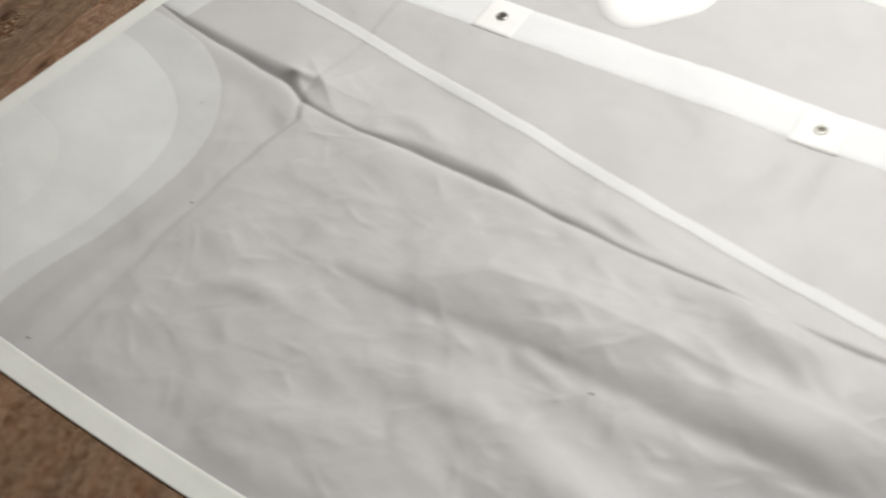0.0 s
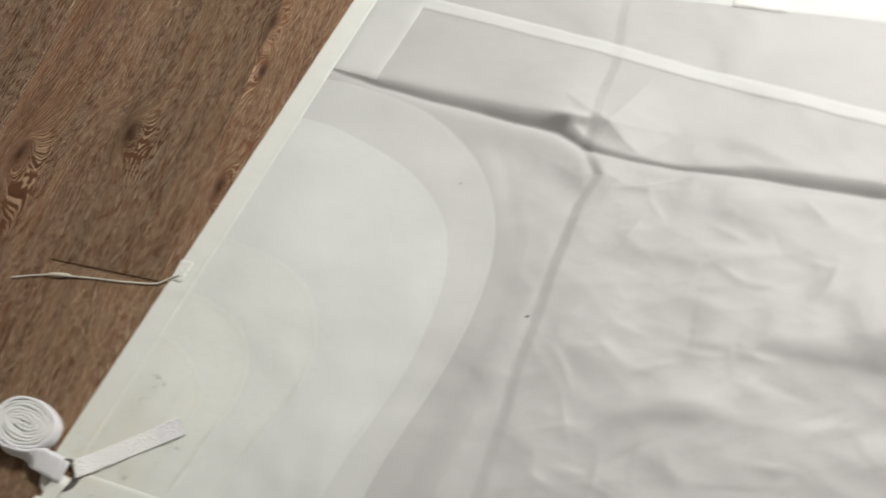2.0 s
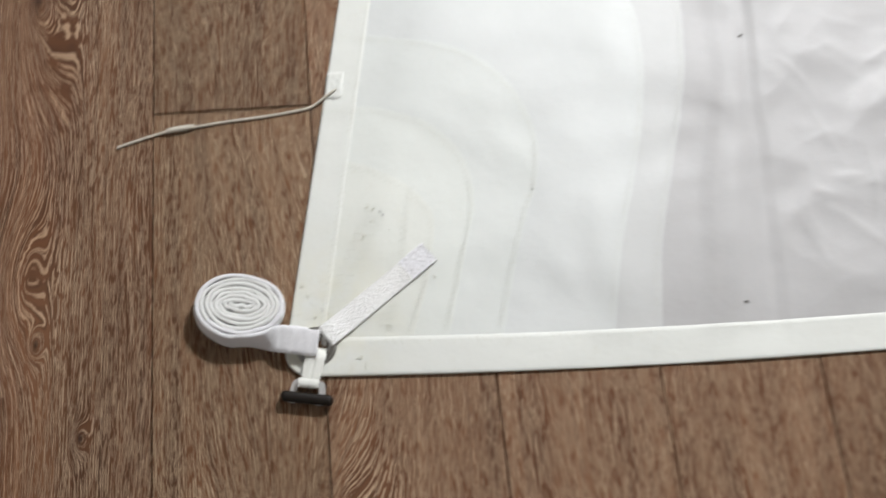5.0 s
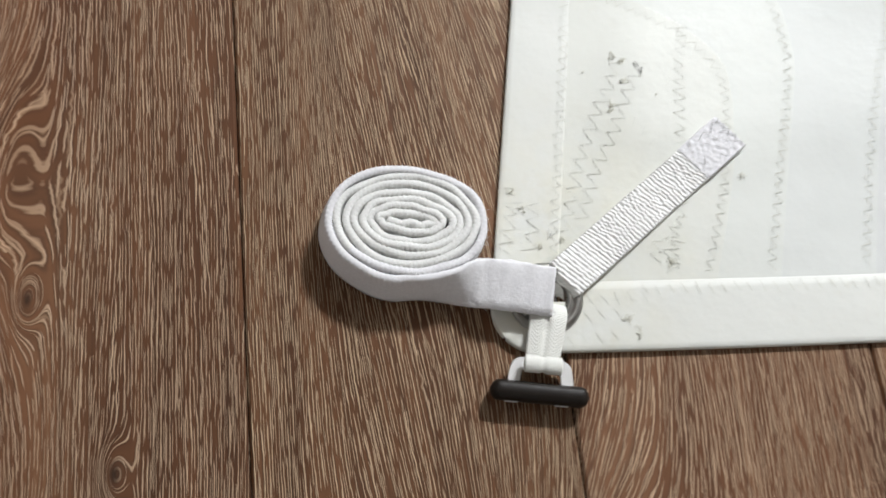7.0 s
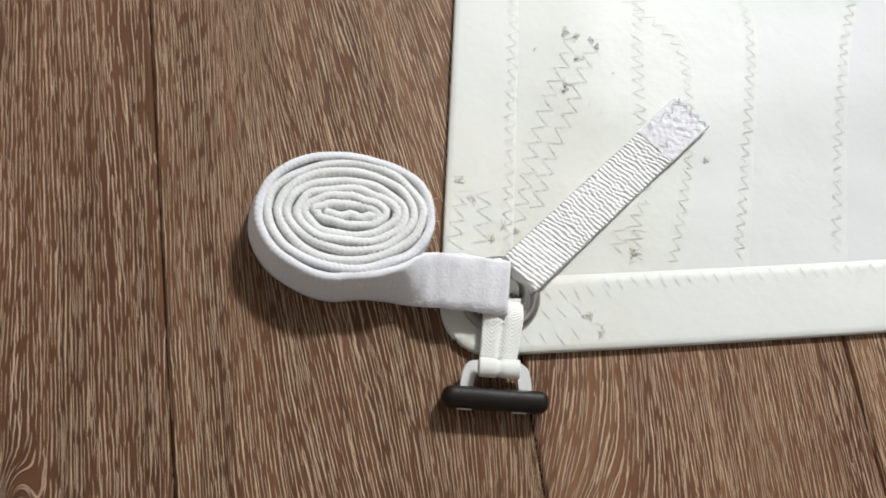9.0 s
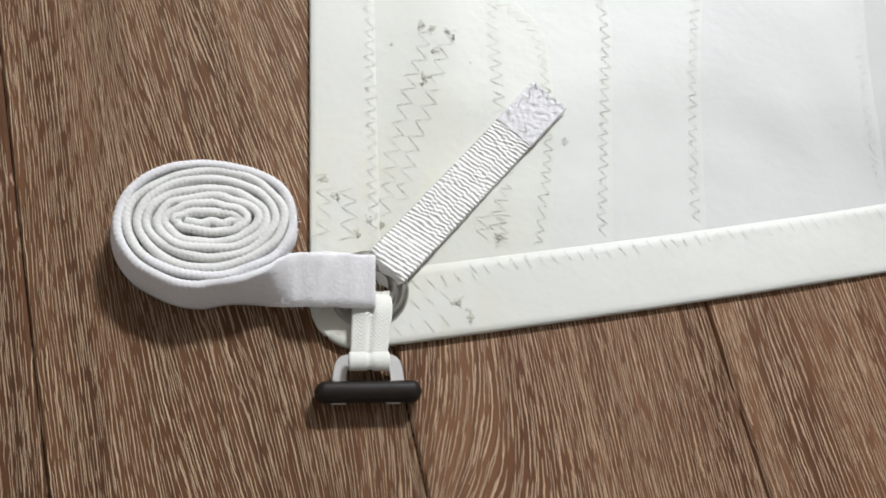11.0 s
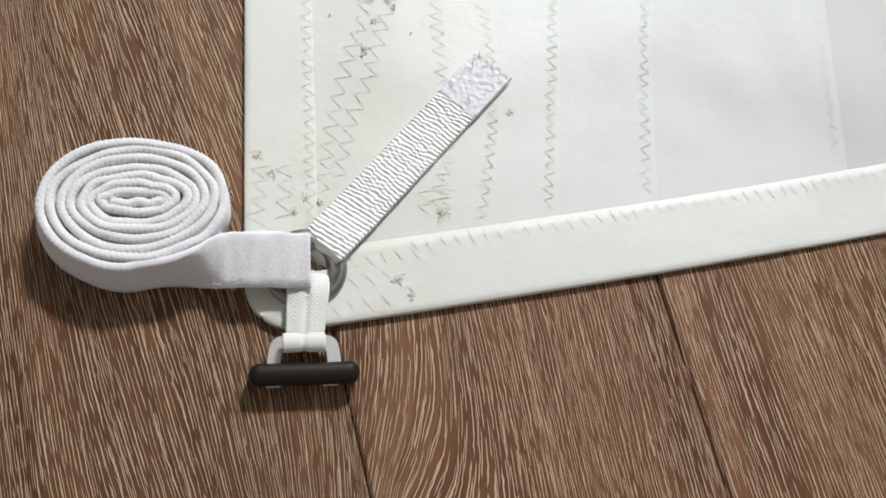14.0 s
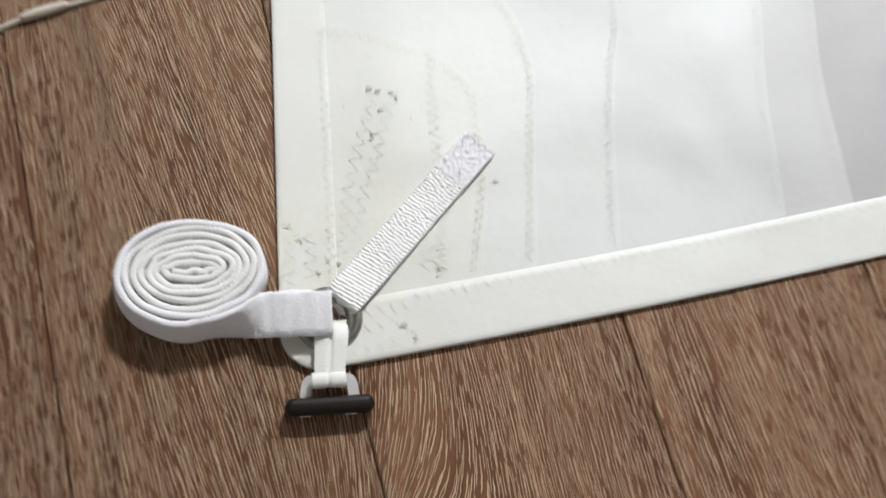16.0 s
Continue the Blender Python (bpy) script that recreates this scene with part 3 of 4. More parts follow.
def eyelet(x, y, padded=True):
    """A cloth pad with a small metal eyelet on the reef band."""
    pts, z0 = [], cloth_z(x, y) + 0.0016
    rows = [0.0, 0.006] + [k / 10 for k in range(1, 10)] + [0.994, 1.0]
    n = 12
    for i in range(n + 1):
        for j in range(n + 1):
            u, v = (rows[i] - 0.5) * 0.090, (rows[j] - 0.5) * 0.093
            edge = i in (0, n) or j in (0, n)
            px, py = x + u, y + v + 0.02 * u
            pts.append((px, py, cloth_z(px, py) + (0.0014 if edge else 0.0022)))
    pad = mesh_ob("eyelet_pad", pts, grid_faces(n + 1, n + 1), WHITE, sail, "square bright white cloth pad") if padded else sail
    v, f = turned([(0.0060, 0.0012), (0.0062, 0.0024), (0.0075, 0.0032), (0.0100, 0.0030), (0.0120, 0.0018), (0.0124, 0.0)], (x, y), z0, 32)
    mesh_ob("eyelet", v, f, STEEL, pad, "small dull metal eyelet")
    # Dark disc put in for the shade inside the open hole.
    v, f = turned([(0.0, 0.0014), (0.0062, 0.0013)], (x, y), z0, 24)
    mesh_ob("eyelet_hole", v, f, SPECK_AND_GAP, pad, "dark disc standing for the unlit hole of the eyelet")


for x, y in ((0.805, 1.084), (1.462, 1.104), (2.12, 1.12), (0.187, 1.062)):
    eyelet(x, y, x > 0.5)


# ---- stitching ----
rs = random.Random(7)


def stitches(line, half, pitch, lift, slash=False, width=0.00021, jitter=0.22, material=None, skip=0.0, name="zigzag_stitching"):
    """A row of zigzag stitches along a line of x, y; slash keeps every other leg only."""
    pts = spline([(x, y, 0) for x, y in line], 400)
    dist = [0.0]
    for a, b in zip(pts, pts[1:]):
        dist.append(dist[-1] + (b - a).length)
    pitch *= 0.80
    corners, side, d = [], 1, 0.0
    while d < dist[-1]:
        p = Vector([np.interp(d, dist, [q[c] for q in pts]) for c in range(3)])
        e = Vector([np.interp(d + 0.002, dist, [q[c] for q in pts]) for c in range(3)]) - Vector([np.interp(d - 0.002, dist, [q[c] for q in pts]) for c in range(3)])
        e.normalize()
        corners.append(p + Vector((-e.y, e.x, 0)) * side * half * (1 + rs.uniform(-jitter, jitter)))
        side = -side
        d += pitch * (0.62 if side > 0 else 0.38) * (1 + rs.uniform(-jitter, jitter))
    verts, faces = [], []
    for i, (a, b) in enumerate(zip(corners, corners[1:])):
        if (slash and i % 2) or rs.random() < skip:
            continue
        e = (b - a).normalized()
        q = Vector((-e.y, e.x, 0)) * width
        base = len(verts)
        for f, w, up in ((0.0, 0.7, 0.0), (0.2, 1.0, 0.0001), (0.8, 1.0, 0.0001), (1.0, 0.7, 0.0)):
            c = a.lerp(b, f)
            z = cloth_z(c.x, c.y) + max(lift, top_lift(c.x, c.y)) + up
            verts += [(c.x - q.x * w, c.y - q.y * w, z), (c.x, c.y, z + 0.00003), (c.x + q.x * w, c.y + q.y * w, z)]
        for k in range(3):
            for m in range(2):
                o = base + 3 * k + m
                faces.append((o, o + 1, o + 4, o + 3))
    if faces:
        tagged(mesh_ob(name, verts, faces, material or THREAD, sail), kind="stuff")


def inset(edge, by):
    """The edge of a patch moved towards the clew."""
    out = []
    for x, y in edge:
        d = math.hypot(x + 0.02, y - 0.02)
        out.append((x - (x + 0.02) / d * by, y - (y - 0.02) / d * by))
    return out


for k, edge in enumerate(PATCHES):
    keep = [p for p in edge if p[1] > 0.05]
    last = edge[-1]
    foot = (np.interp(0.036, [last[1], keep[-1][1]], [last[0], keep[-1][0]]), 0.036)
    stitches(inset(keep + [foot], 0.007), 0.0032, 0.0098, STEP * (k + 1) + 0.0005, width=0.00016 if k < 2 else 0.00022)
stitches([(0.108, 0.215), (0.101, 0.186), (0.096, 0.158), (0.092, 0.130), (0.085, 0.081), (0.078, 0.069), (0.070, 0.048)], 0.0042, 0.0105, 0.0, skip=0.12)
stitches([(0.066, 0.062), (0.059, 0.040)], 0.0042, 0.0100, 0.0, skip=0.2)
stitches([(leech_x(y) + 0.0365, y) for y in (0.045, 0.15, 0.3, 0.5, 0.75)], 0.0034, 0.0100, 0.0)
stitches([(leech_x(y) + 0.0365, y) for y in (0.8, 1.0, 1.5)], 0.0034, 0.0100, 0.0)
stitches([(x, foot_y(x) + 0.037) for x in (0.05, 0.2, 0.4, 0.7, 1.0, 1.6)], 0.0036, 0.0100, 0.0, True, jitter=0.3, material=HEM_THREAD)
for row in ([(0.014, 0.026), (0.060, 0.024)], [(0.011, 0.0145), (0.043, 0.016)], [(-0.001, 0.000), (0.036, 0.001)]):
    stitches(row, 0.0036, 0.0115, 0.0, True, jitter=0.3, material=HEM_THREAD)
# two broad zigzag columns above the ring and two short ones beside the leech
stitches([(0.058, 0.190), (0.053, 0.177), (0.041, 0.156), (0.031, 0.135), (0.021, 0.112), (0.012, 0.086), (0.006, 0.070)], 0.0046, 0.0134, 0.0, jitter=0.12)
stitches([(0.074, 0.188), (0.067, 0.175), (0.056, 0.154), (0.045, 0.132), (0.032, 0.110), (0.021, 0.084), (0.015, 0.072)], 0.0046, 0.0134, 0.0, jitter=0.12)
stitches([(-0.023, 0.094), (-0.029, 0.077), (-0.034, 0.056)], 0.0050, 0.0125, 0.0, jitter=0.2, material=HEM_THREAD)
stitches([(-0.011, 0.092), (-0.015, 0.070), (-0.019, 0.054)], 0.0050, 0.0125, 0.0, jitter=0.2, material=HEM_THREAD)
stitches([(0.062, 0.146), (0.070, 0.133), (0.075, 0.117)], 0.0032, 0.0110, 0.0, True, skip=0.1)
stitches([(0.090, 0.172), (0.099, 0.157)], 0.0035, 0.0085, 0.0, True, skip=0.1)
stitches([(0.079, 0.060), (0.072, 0.042)], 0.0035, 0.0060, 0.0, jitter=0.5)


def tuft(x, y, size, pale):
    """A tangle of soiled thread ends."""
    verts, faces = [], []
    for _ in range(4 if pale else 2):
        pts = [(x + rs.gauss(0, 0.6) * size, y + rs.gauss(0, 0.6) * size, cloth_z(x, y) + top_lift(x, y) + rs.uniform(0, 0.0010)) for _ in range(4)]
        v, f = tube(spline(pts, 22), 0.00013, 4)
        faces += [tuple(k + len(verts) for k in face) for face in f]
        verts += v
    mesh_ob("thread_end", verts, faces, DARK_THREAD if pale else GREY_THREAD, sail)


for x, y, size in ((-0.025, 0.100, 0.003), (-0.019, 0.087, 0.0025), (0.055, 0.193, 0.003), (0.059, 0.174, 0.0025), (0.062, 0.189, 0.003), (0.050, 0.156, 0.0035), (0.072, 0.045, 0.0035), (0.004, 0.066, 0.0025), (0.044, 0.001, 0.0045), (0.039, 0.011, 0.003), (-0.010, 0.062, 0.0025), (0.128, 0.101, 0.002)):
    tuft(x, y, size, 1)
for x, y, size in ((0.070, 0.185, 0.0022), (0.0735, 0.1805, 0.0018), (0.0585, 0.1735, 0.0012), (-0.003, 0.070, 0.0028)):
    tuft(x, y, size, 0)
for _ in range(4):
    x, y = rs.uniform(0.028, 0.085), rs.uniform(0.145, 0.20)
    tuft(x, y, rs.uniform(0.0004, 0.0008), 1)

for x, y, size in ((0.552, 0.402, 0.0028), (0.494, 0.047, 0.0022), (1.351, 0.437, 0.003), (0.40, 0.60, 0.0014)):
    pts = [(x + (i / 6 - 0.5) * size * 2, y + rs.uniform(-1, 1) * size * 0.5, cloth_z(x, y) + 0.0012) for i in range(7)]
    v, f = tube(spline(pts, 20), lambda u: 0.0002 + 0.0008 * math.sin(math.pi * u), 6)
    mesh_ob("dirt_speck", v, f, SPECK_AND_GAP, sail)

# ---- ring at the clew ----
v, f = turned([(0.0118, -0.004), (0.0122, 0.0010), (0.0136, 0.0026), (0.0150, 0.0030), (0.0158, 0.0022), (0.0170, 0.0020), (0.0182, 0.0028), (0.0200, 0.0030), (0.0218, 0.0024), (0.0230, 0.0010), (0.0234, -0.0015)], CLEW, cloth_z(*CLEW) + 0.0030, 56)
mesh_ob("clew_ring", v, f, STEEL, sail, "dull stainless steel ring pressed into the clew corner")

# ---- diagonal webbing strap sewn to the corner ----
A, B = Vector((-0.0015, 0.0362, 0)), Vector((0.1248, 0.1315, 0))
axis = (B - A).normalized()
across = Vector((-axis.y, axis.x, 0))
length = (B - A).length


def strap_z(u):
    x, y = A.x + axis.x * u, A.y + axis.y * u
    return cloth_z(x, y) + 0.0018 + 0.0045 * math.exp(-((u - 0.006) / 0.020) ** 2) - 0.011 * smoothstep(0.004, -0.006, u)


def strap_piece(name, u0, u1, half, lift, thick, ribs, material, label):
    rows, nv = int((u1 - u0) / 0.00026), 57
    verts = []
    for i in range(rows + 1):
        u = u0 + (u1 - u0) * i / rows
        for j in range(nv):
            w = (j / (nv - 1) - 0.5) * 2
            edge = abs(w) > 0.99
            cell = math.floor(w * 4.2 + 0.45 * math.sin(u * 170) + 0.5)
            shift = noise.noise((u * 26, cell * 5.3, 6.0)) * smoothstep(0.030, 0.042, u)
            slant = u + 0.0022 * w + 0.0006 * noise.noise((u * 150, w * 4.0, 3.0)) + 0.0034 * shift
            rib = ribs * math.sqrt(0.5 + 0.5 * math.sin(2 * math.pi * slant / 0.0027)) * (1.0 + 0.5 * noise.noise((u * 260, w * 6.0, 8.0))) if ribs else 0.0
            p = A + axis * u + across * (half * w * (1 - 0.25 * smoothstep(0.006, -0.008, u)) * (1 + 0.018 * math.sin(2 * math.pi * slant / 0.0027)))
            z = strap_z(u) + lift + (0.0 if edge else thick + rib + 0.0005 * noise.noise((p.x * 350, p.y * 350, 1.0)))
            verts.append((p.x, p.y, z))
    return mesh_ob(name, verts, grid_faces(rows + 1, nv), material, sail, label)


strap = strap_piece("corner_strap", -0.008, length * 0.80, 0.0136, 0.0, 0.0018, 0.0007, SATIN, "ribbed white webbing strap sewn down diagonally")
end = strap_piece("strap_end", length * 0.772, length, 0.0140, 0.0002, 0.0024, 0.0, FUZZ, "white soft pile end of the webbing strap")
end.parent = strap
for k in range(4):
    off = (k - 1.5) * 0.0066
    a, b = A + axis * length * 0.785 + across * off, A + axis * length * 0.995 + across * off
    stitches([(a.x, a.y), (b.x, b.y)], 0.0020, 0.0105, 0.0050, k % 2 == 0, jitter=0.45, skip=0.3, material=GREY_THREAD)
a, b = B + across * 0.012, B - across * 0.013
stitches([(a.x - 0.001, a.y - 0.001), (b.x - 0.001, b.y - 0.001)], 0.0014, 0.0060, 0.0051, jitter=0.6, material=GREY_THREAD)

# ---- rolled strap beside the corner ----
roll = new("rolled_strap")
tagged(roll, "white webbing strap rolled up on edge beside the sail corner", "strap")
HIGH, TURNS, CORE = 0.025, 7.2, 0.0127
MID = Vector((-0.0921, 0.0772, 0))
lean = radians(-9)
ex, ey = Vector((math.cos(lean), math.sin(lean), 0)), Vector((-math.sin(lean), math.cos(lean), 0))


def coil(u):
    """Centre line of the coil: u in turns, wound round a flat core; the last turn ends at the front."""
    a = 2 * math.pi * (u - TURNS) - math.pi / 2
    rho = 0.0008 + (0.0367 - 0.0008) * u / TURNS + 0.0006 * noise.noise((u * 2.3, 0.0, 9.0)) + 0.0019 * noise.noise((math.cos(a) * 1.9, math.sin(a) * 1.6, u * 1.1))
    c = CORE * math.cos(a)
    return MID + ex * (c + rho * math.cos(a)) + ey * rho * math.sin(a)


pts, d = [], 0.0
u = 0.0
while u < TURNS - 0.015:
    p = coil(u)
    pts.append(p)
    step = (coil(u + 0.001) - p).length / 0.001
    u += 0.0006 / max(step, 0.002)
front = pts[-1]
path = [p + Vector((0, 0, HIGH / 2)) for p in pts]
tail = spline([front + Vector((0, 0, HIGH / 2)), front + Vector((0.014, -0.0002, HIGH / 2)), (-0.064, 0.0385, 0.0148), (-0.050, 0.0368, 0.0176), (-0.030, 0.0328, 0.0180), (-0.008, 0.0288, 0.0160)], 60)[1:]
path += tail
n0, n1 = len(pts), len(path)
verts, prof = [], [(-1, 0.0), (-0.96, 0.75), (-0.6, 1.0), (0.0, 1.0), (0.6, 1.0), (0.90, 1.0), (0.985, 0.72), (1.0, 0.0), (0.985, -0.72), (0.90, -1.0), (0.6, -1.0), (0.0, -1.0), (-0.6, -1.0), (-0.96, -0.75)]
m = len(prof)
run = 0.0
for i, p in enumerate(path):
    e = path[min(n1 - 1, i + 1)] - path[max(0, i - 1)]
    run += e.length / 2
    e.normalize()
    f = smoothstep(n0 + 12, n0 + 36, i)
    up = Vector((0, 0, 1))
    out = e.cross(up).normalized()
    tilt = radians(76) * f
    wide = up * math.cos(tilt) - out * math.sin(tilt)
    thick = out * math.cos(tilt) + up * math.sin(tilt)
    half = HIGH / 2 * (1 + 0.20 * f)
    p = p + Vector((0, 0, 0.0016 * noise.noise((run * 14, 2.0, 0.0)) + 0.0005 * noise.noise((run * 90, 5.0, 0.0)) + 0.0006)) * (1 - f)
    twist = 2 * math.pi * run / 0.0030
    pebble, nub = 0.00019 * math.sin(twist) * (1 - f), 0.00010 * (1 - f)
    # the outer turn has slid outwards at the foot along the front
    slid = 0.0062 * smoothstep(n0 - 330, n0 - 120, i) * (1 - f**1.3)
    for a, b in prof:
        top = a > 0.8
        w = 0.00240 - 0.0006 * f
        q = p + wide * half * a + thick * (w * b + slid * (1 - a) / 2)
        if top and abs(b) > 0.5:
            q = q + wide * (pebble if b > 0 else -pebble) + thick * math.copysign(nub, b) * math.sin(twist + (0 if b > 0 else math.pi))
        q = q + thick * f * 0.0012 * noise.noise((q.x * 130, q.y * 130, 4.0)) + wide * f * 0.0008 * noise.noise((q.x * 260, a, 8.0))
        q = q + Vector((0, 0, max(0.0, 0.0006 - q.z)))
        verts.append(q)
split = n0 - 480
fa = [(i * m + k, i * m + (k + 1) % m, (i + 1) * m + (k + 1) % m, (i + 1) * m + k) for i in range(split) for k in range(m)] + [tuple(range(m))[::-1]]
mesh_ob("coil", verts[: (split + 1) * m], fa, WEB, roll, "coiled woven white webbing seen on edge")
rest = verts[split * m :]
nr = len(rest) // m
fb = [(i * m + k, i * m + (k + 1) % m, (i + 1) * m + (k + 1) % m, (i + 1) * m + k) for i in range(nr - 1) for k in range(m)] + [tuple(range((nr - 1) * m, nr * m))]
mesh_ob("loose_end", rest, fb, FUZZ, roll, "soft white pile end turned flat over the ring")

# the next layer of the pile end peeps out behind
under = spline([(-0.060, 0.0425, 0.0120), (-0.048, 0.0412, 0.0140), (-0.034, 0.0390, 0.0142), (-0.021, 0.0362, 0.0130)], 40)
flat = [(0.0128, 0.0), (0.0118, 0.0009), (0.006, 0.0011), (-0.006, 0.0011), (-0.0118, 0.0009), (-0.0128, 0.0), (-0.0118, -0.0009), (0.0118, -0.0009)]
ways = [(under[min(39, i + 1)] - under[max(0, i - 1)]).normalized() for i in range(40)]
v, f = sweep(under, [Vector((-e.y, e.x, 0)).normalized() for e in ways], [Vector((0, 0, 1))] * 40, flat)
v = [p + Vector((0, 0.0010 * noise.noise((p.x * 180, p.y * 60, 2.0)), 0.0008 * noise.noise((p.x * 120, p.y * 120, 7.0)))) for p in v]
mesh_ob("under_layer", v, f, FUZZ, roll, "second layer of the white pile end")

# loose fibres along the outer turn and the pile end
verts, faces = [], []
hair = random.Random(5)
for _ in range(560):
    if hair.random() < 0.6:
        p = coil(TURNS - hair.uniform(0.0, 1.0)) + Vector((0, 0, hair.uniform(0.008, 0.0255)))
        out = (p - MID) * Vector((1, 1, 0))
    else:
        p = tail[hair.randrange(25, 59)] + Vector((0, hair.choice((-1, 1)) * 0.0128, hair.uniform(-0.002, 0.002)))
        out = Vector((hair.uniform(-1, 1), hair.uniform(-1, 1), 0))
    out = (out.normalized() + Vector((hair.uniform(-1, 1), hair.uniform(-1, 1), hair.uniform(-0.3, 1)))).normalized()
    bend = Vector((hair.uniform(-1, 1), hair.uniform(-1, 1), hair.uniform(-1, 1))) * 0.0012
    far = hair.uniform(0.0018, 0.0058)
    v, f = tube([p, p + out * far * 0.5 + bend, p + out * far], 0.00007, 3)
    faces += [tuple(k + len(verts) for k in face) for face in f]
    verts += v
tagged(mesh_ob("loose_fibres", verts, faces, FUZZ, roll, "fine loose fibres"), kind="stuff")

# ---- slug with its webbing loop at the foot of the corner ----
slug = new("sail_slug")
tagged(slug, "black plastic sail slug with steel bail on a cream webbing loop", "slug")
bar_a, bar_b = Vector((-0.0518, -0.0248, 0.0076)), Vector((0.0062, -0.0354, 0.0076))
bx = (bar_b - bar_a).normalized()
by = Vector((-bx.y, bx.x, 0))
prof = [(math.copysign(abs(math.cos(a)) ** 0.75, math.cos(a)), math.copysign(abs(math.sin(a)) ** 0.75, math.sin(a))) for a in (2 * math.pi * k / 24 for k in range(24))]
pts, scale = [], []
R, L = 0.0060, (bar_b - bar_a).length
for k in range(41):
    u = k / 40 * L
    near = min(u, L - u)
    scale.append(max(0.12, math.sqrt(max(0.0, 1 - max(0.0, 1 - near / 0.0055) ** 2))))
    pts.append(bar_a + bx * u)
verts = [p + by * a * R * s + Vector((0, 0, b * 0.0072 * s)) for p, s in zip(pts, scale) for a, b in prof]
faces = [(i * 24 + k, i * 24 + (k + 1) % 24, (i + 1) * 24 + (k + 1) % 24, (i + 1) * 24 + k) for i in range(40) for k in range(24)] + [tuple(range(24))[::-1], tuple(range(960, 984))]
bar = mesh_ob("bar", verts, faces, BLACK, slug, "rounded black plastic bar")
for u in (0.013, 0.043):
    bm = bmesh.new()
    c = bar_a + bx * u - by * 0.0060 + Vector((0, 0, -0.0004))
    box(bm, (-0.0040, -0.0006, -0.0010), (0.0040, 0.0006, 0.0010), 0.0004)
    bmesh.ops.transform(bm, matrix=Matrix.Translation(c) @ Matrix.Rotation(math.atan2(bx.y, bx.x), 4, "Z"), verts=bm.verts)
    part("bail_rivet", bm, CHROME, bar, "end of the steel bail showing in a slot")
mid = (bar_a + bar_b) / 2
half_bail = [(0.0160, 0.003), (0.0158, 0.0078), (0.0150, 0.0128), (0.0136, 0.0160), (0.0090, 0.0170)]
bail = [mid + bx * u + by * v for u, v in half_bail] + [mid - bx * u + by * v for u, v in half_bail[::-1]]
pts = spline(bail, 60)
zs = [Vector((0, 0, 1))] * 60
outs = [(pts[min(59, i + 1)] - pts[max(0, i - 1)]).normalized().cross(zs[0]) for i in range(60)]
pf = [(0.0039, 0.0), (0.0035, 0.0009), (-0.0035, 0.0009), (-0.0039, 0.0), (-0.0035, -0.0009), (0.0035, -0.0009)]
v, f = sweep([p + Vector((0, 0, 0.001)) for p in pts], outs, zs, pf)
mesh_ob("bail", v, f, CHROME, slug, "flat brushed steel bail", False)

# webbing: out of the ring, over the hem, round the bail
web = spline([(-0.0095, 0.0270, 0.0020), (-0.0105, 0.0215, 0.0085), (-0.0120, 0.0150, 0.0118), (-0.0150, 0.0040, 0.0118), (-0.0180, -0.0072, 0.0112), (-0.0190, -0.0115, 0.0106)], 120)
verts, nv = [], 41
for i, p in enumerate(web):
    e = (web[min(119, i + 1)] - web[max(0, i - 1)]).normalized()
    sd = Vector((e.y, -e.x, 0)).normalized()
    up = sd.cross(e)
    up = up if up.z > 0 else -up
    fl = i / 119
    half = 0.0110 + 0.0006 * math.sin(fl * 5)
    for j in range(nv):
        w = j / (nv - 1) * 2 - 1
        groove = -0.0010 * math.exp(-(w / 0.16) ** 2) * smoothstep(0.05, 0.25, fl) + 0.0005 * math.cos(w * math.pi) * 0.6
        edge = -0.0020 if abs(w) > 0.99 else 0.0
        herring = 0.00022 * math.sin(2 * math.pi * (fl * 0.046 + abs(abs(w) - 0.5) * 0.008) / 0.0017)
        verts.append(p + sd * half * w + up * (groove + edge + herring))
mesh_ob("webbing_loop", verts, grid_faces(120, nv), HERRING, slug, "cream herringbone webbing folded through the ring")
wrap_mid = mid + by * 0.0153
verts, nu = [], 40
for i in range(nu):
    w = i / (nu - 1) * 2 - 1
    pinch = 1 - 0.16 * math.exp(-(w / 0.14) ** 2)
    cap = 1.0 if abs(w) < 0.97 else 0.55
    for k in range(20):
        a = 2 * math.pi * k / 20
        lay = 0.0003 * math.sin(2 * math.pi * (w * 0.0112 + 0.002 * a) / 0.0016)
        p = wrap_mid + bx * 0.0114 * w + by * (0.0052 * pinch * cap + lay) * math.cos(a) + Vector((0, 0, 0.0092 + (0.0034 * pinch * cap + lay) * math.sin(a)))
        verts.append(p)
faces = [(i * 20 + k, i * 20 + (k + 1) % 20, (i + 1) * 20 + (k + 1) % 20, (i + 1) * 20 + k) for i in range(nu - 1) for k in range(20)] + [tuple(range(20))[::-1], tuple(range((nu - 1) * 20, nu * 20))]
mesh_ob("webbing_wrap", verts, faces, HERRING, slug, "cream webbing wrapped round the bail")

# ---- leech line: tab, cord and toggle ----
line = new("leech_line")
tagged(line, "thin cream cord with a toggle hanging from the sail's edge", "cord")
cord_pts = spline([(0.024, 0.350, 0.0075), (0.012, 0.342, 0.0060), (0.000, 0.334, 0.0030), (-0.014, 0.328, 0.0018), (-0.063, 0.3205, 0.0018), (-0.111, 0.3155, 0.0018), (-0.155, 0.3095, 0.0022), (-0.178, 0.3065, 0.0022), (-0.210, 0.298, 0.0018), (-0.240, 0.288, 0.0018)], 160)
v, f = tube(cord_pts, lambda u: 0.0016 + 0.0001 * math.sin(u * 500), 8)
mesh_ob("cord", v, f, CORD, line, "thin cream braided cord")
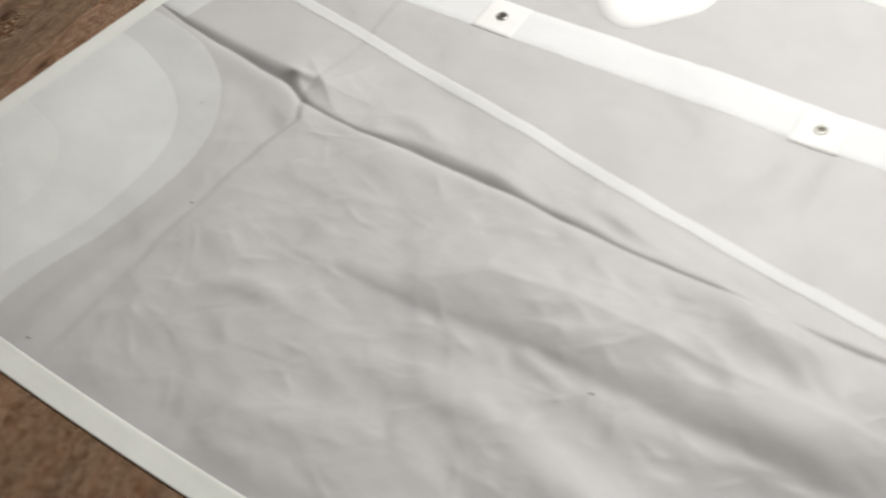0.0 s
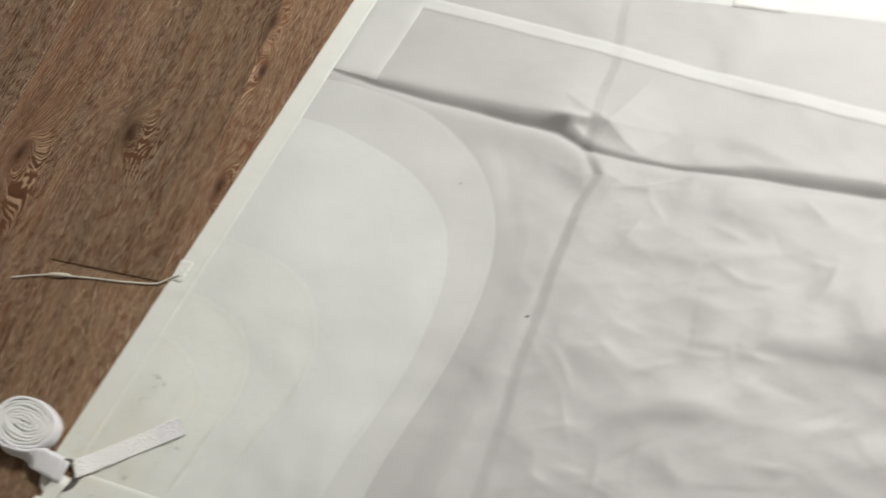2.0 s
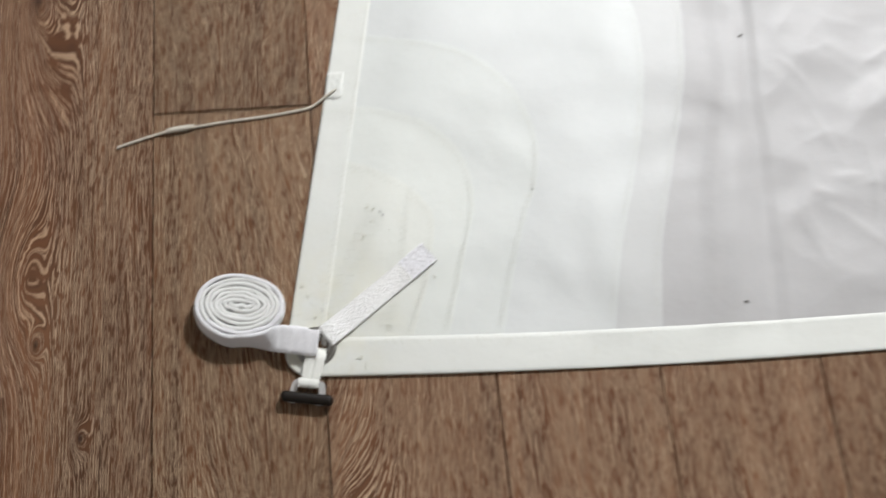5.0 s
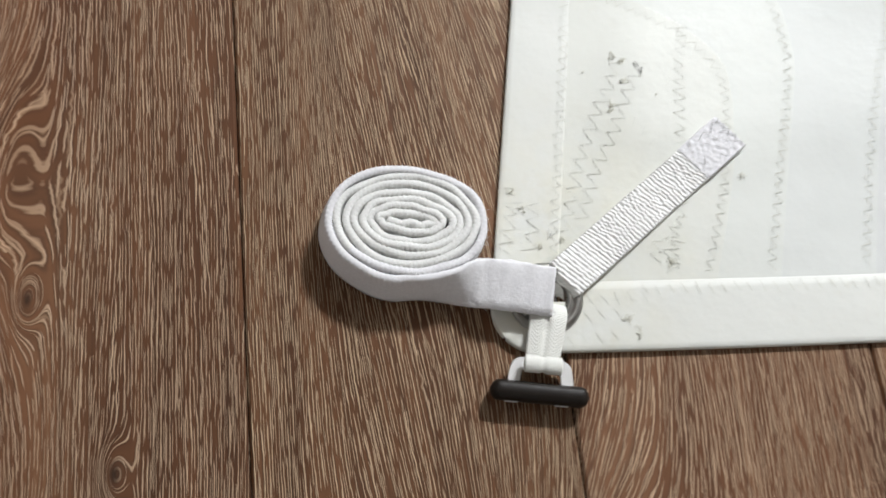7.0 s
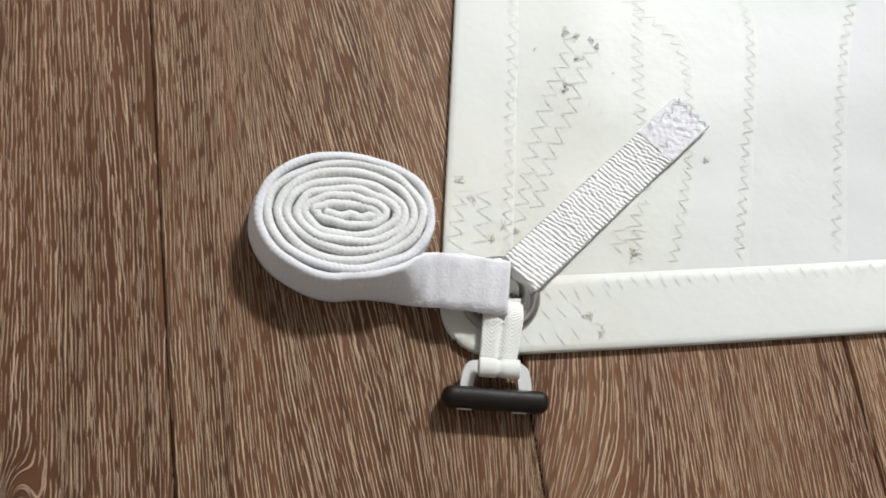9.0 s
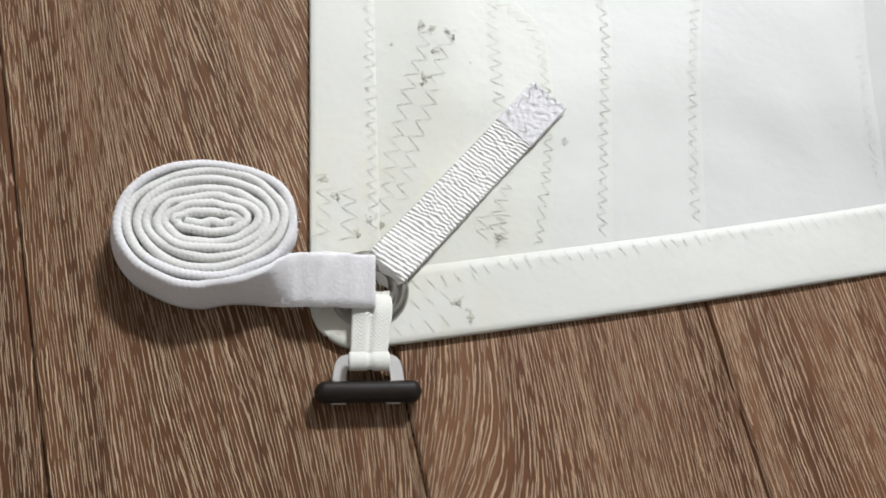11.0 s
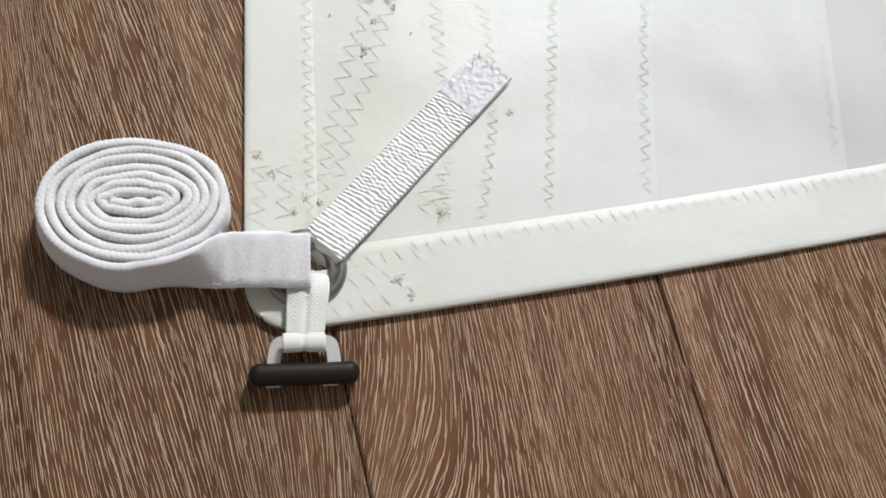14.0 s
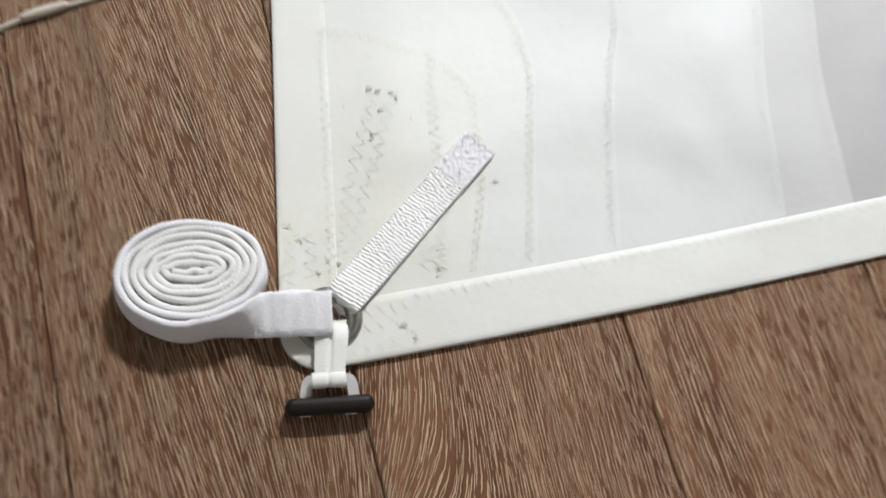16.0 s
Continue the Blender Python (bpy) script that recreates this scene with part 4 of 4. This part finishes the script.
v, f = tube(spline([(-0.149, 0.3108, 0.0037), (-0.160, 0.3090, 0.0037), (-0.172, 0.3074, 0.0037), (-0.182, 0.3055, 0.0037)], 24), lambda u: 0.0036 * (0.75 + 0.25 * math.sin(math.pi * u)), 12)
mesh_ob("toggle", v, f, CORD, line, "small cream plastic toggle on the cord")
verts, n = [], 14
for i in range(n + 1):
    for j in range(n + 1):
        u, w = i / n - 0.5, j / n - 0.5
        x, y = 0.0235 + 0.021 * u + 0.004 * w, 0.358 + 0.036 * w + 0.002 * noise.noise((u * 5, w * 5, 3.3))
        edge = i in (0, n) or j in (0, n)
        verts.append((x, y, cloth_z(x, y) + (0.0030 if edge else 0.0042 + 0.0016 * noise.noise((x * 190, y * 190, 6.0)))))
mesh_ob("cord_tab", verts, grid_faces(n + 1, n + 1), HEM, line, "crumpled cloth tab sewn over the cord")

# ---- floor ----
floor = new("floor")
bm = bmesh.new()
box(bm, (X0, Y0, -0.06), (X1, Y1, -0.0085))
part("subfloor", bm, SPECK_AND_GAP, floor, "dark underlay")
tagged(floor, "brown limed oak laminate floor of long planks", "floor", kind="structure")
seams = [-0.396, -0.194, -0.003, 0.19, 0.38, 0.57]
while seams[0] > X0 - 0.2:
    seams.insert(0, seams[0] - 0.193)
while seams[-1] < X1 + 0.2:
    seams.append(seams[-1] + 0.192)
joint0, span = 0.334, 1.285
skew = Matrix.Rotation(radians(0.9), 4, "Z")
first = seams.index(-0.194)
made = {}
shade = random.Random(3)
for k, (xa, xb) in enumerate(zip(seams, seams[1:])):
    cut = joint0 + (0.0 if (k - first) % 2 == 0 else span * 0.5)
    ys = [cut + span * j for j in range(-4, 5)]
    for ya, yb in zip(ys, ys[1:]):
        ya, yb = max(ya, Y0 + 0.01), min(yb, Y1 - 0.01)
        xa, xb = max(xa, X0 + 0.01), min(xb, X1 - 0.01)
        if yb - ya < 0.02 or xb - xa < 0.01:
            continue
        key = (round(xb - xa, 3), round(yb - ya, 3))
        if key not in made:
            bm = bmesh.new()
            w, l = (xb - xa) / 2 - 0.0004, (yb - ya) / 2 - 0.0004
            box(bm, (-w, -l, -0.008), (w, l, 0.0), 0.0017)
            made[key] = part("plank", bm, OAK, floor).data
            ob = next(o for o in floor.children if o.data == made[key])
        else:
            ob = new("plank", made[key])
            ob.parent = floor
        tone = shade.uniform(0.94, 1.06)
        # Uneven light is put into the tone: boards below the foot lighter.
        if ya < -0.1 < yb:
            tone = shade.uniform(0.95, 1.05) if xa < -0.45 or xa > 0.5 else 1.0 if xa < -0.2 else 1.08 if xa < -0.01 else 1.14
        # Far boards darkened in colour for the falloff of the lamp.
        elif ya > 0.0 and xa < 0.0:
            tone *= 0.85
        # the board beside the corner is a little more olive than the rest
        tint = (0.98, 1.01, 1.0) if -0.2 < xa < -0.01 else (1.0, 1.0, 1.0)
        ob.color = (tone * tint[0], tone * tint[1], tone * tint[2], 1)
        ob.matrix_basis = skew @ Matrix.Translation(((xa + xb) / 2, (ya + yb) / 2, 0))
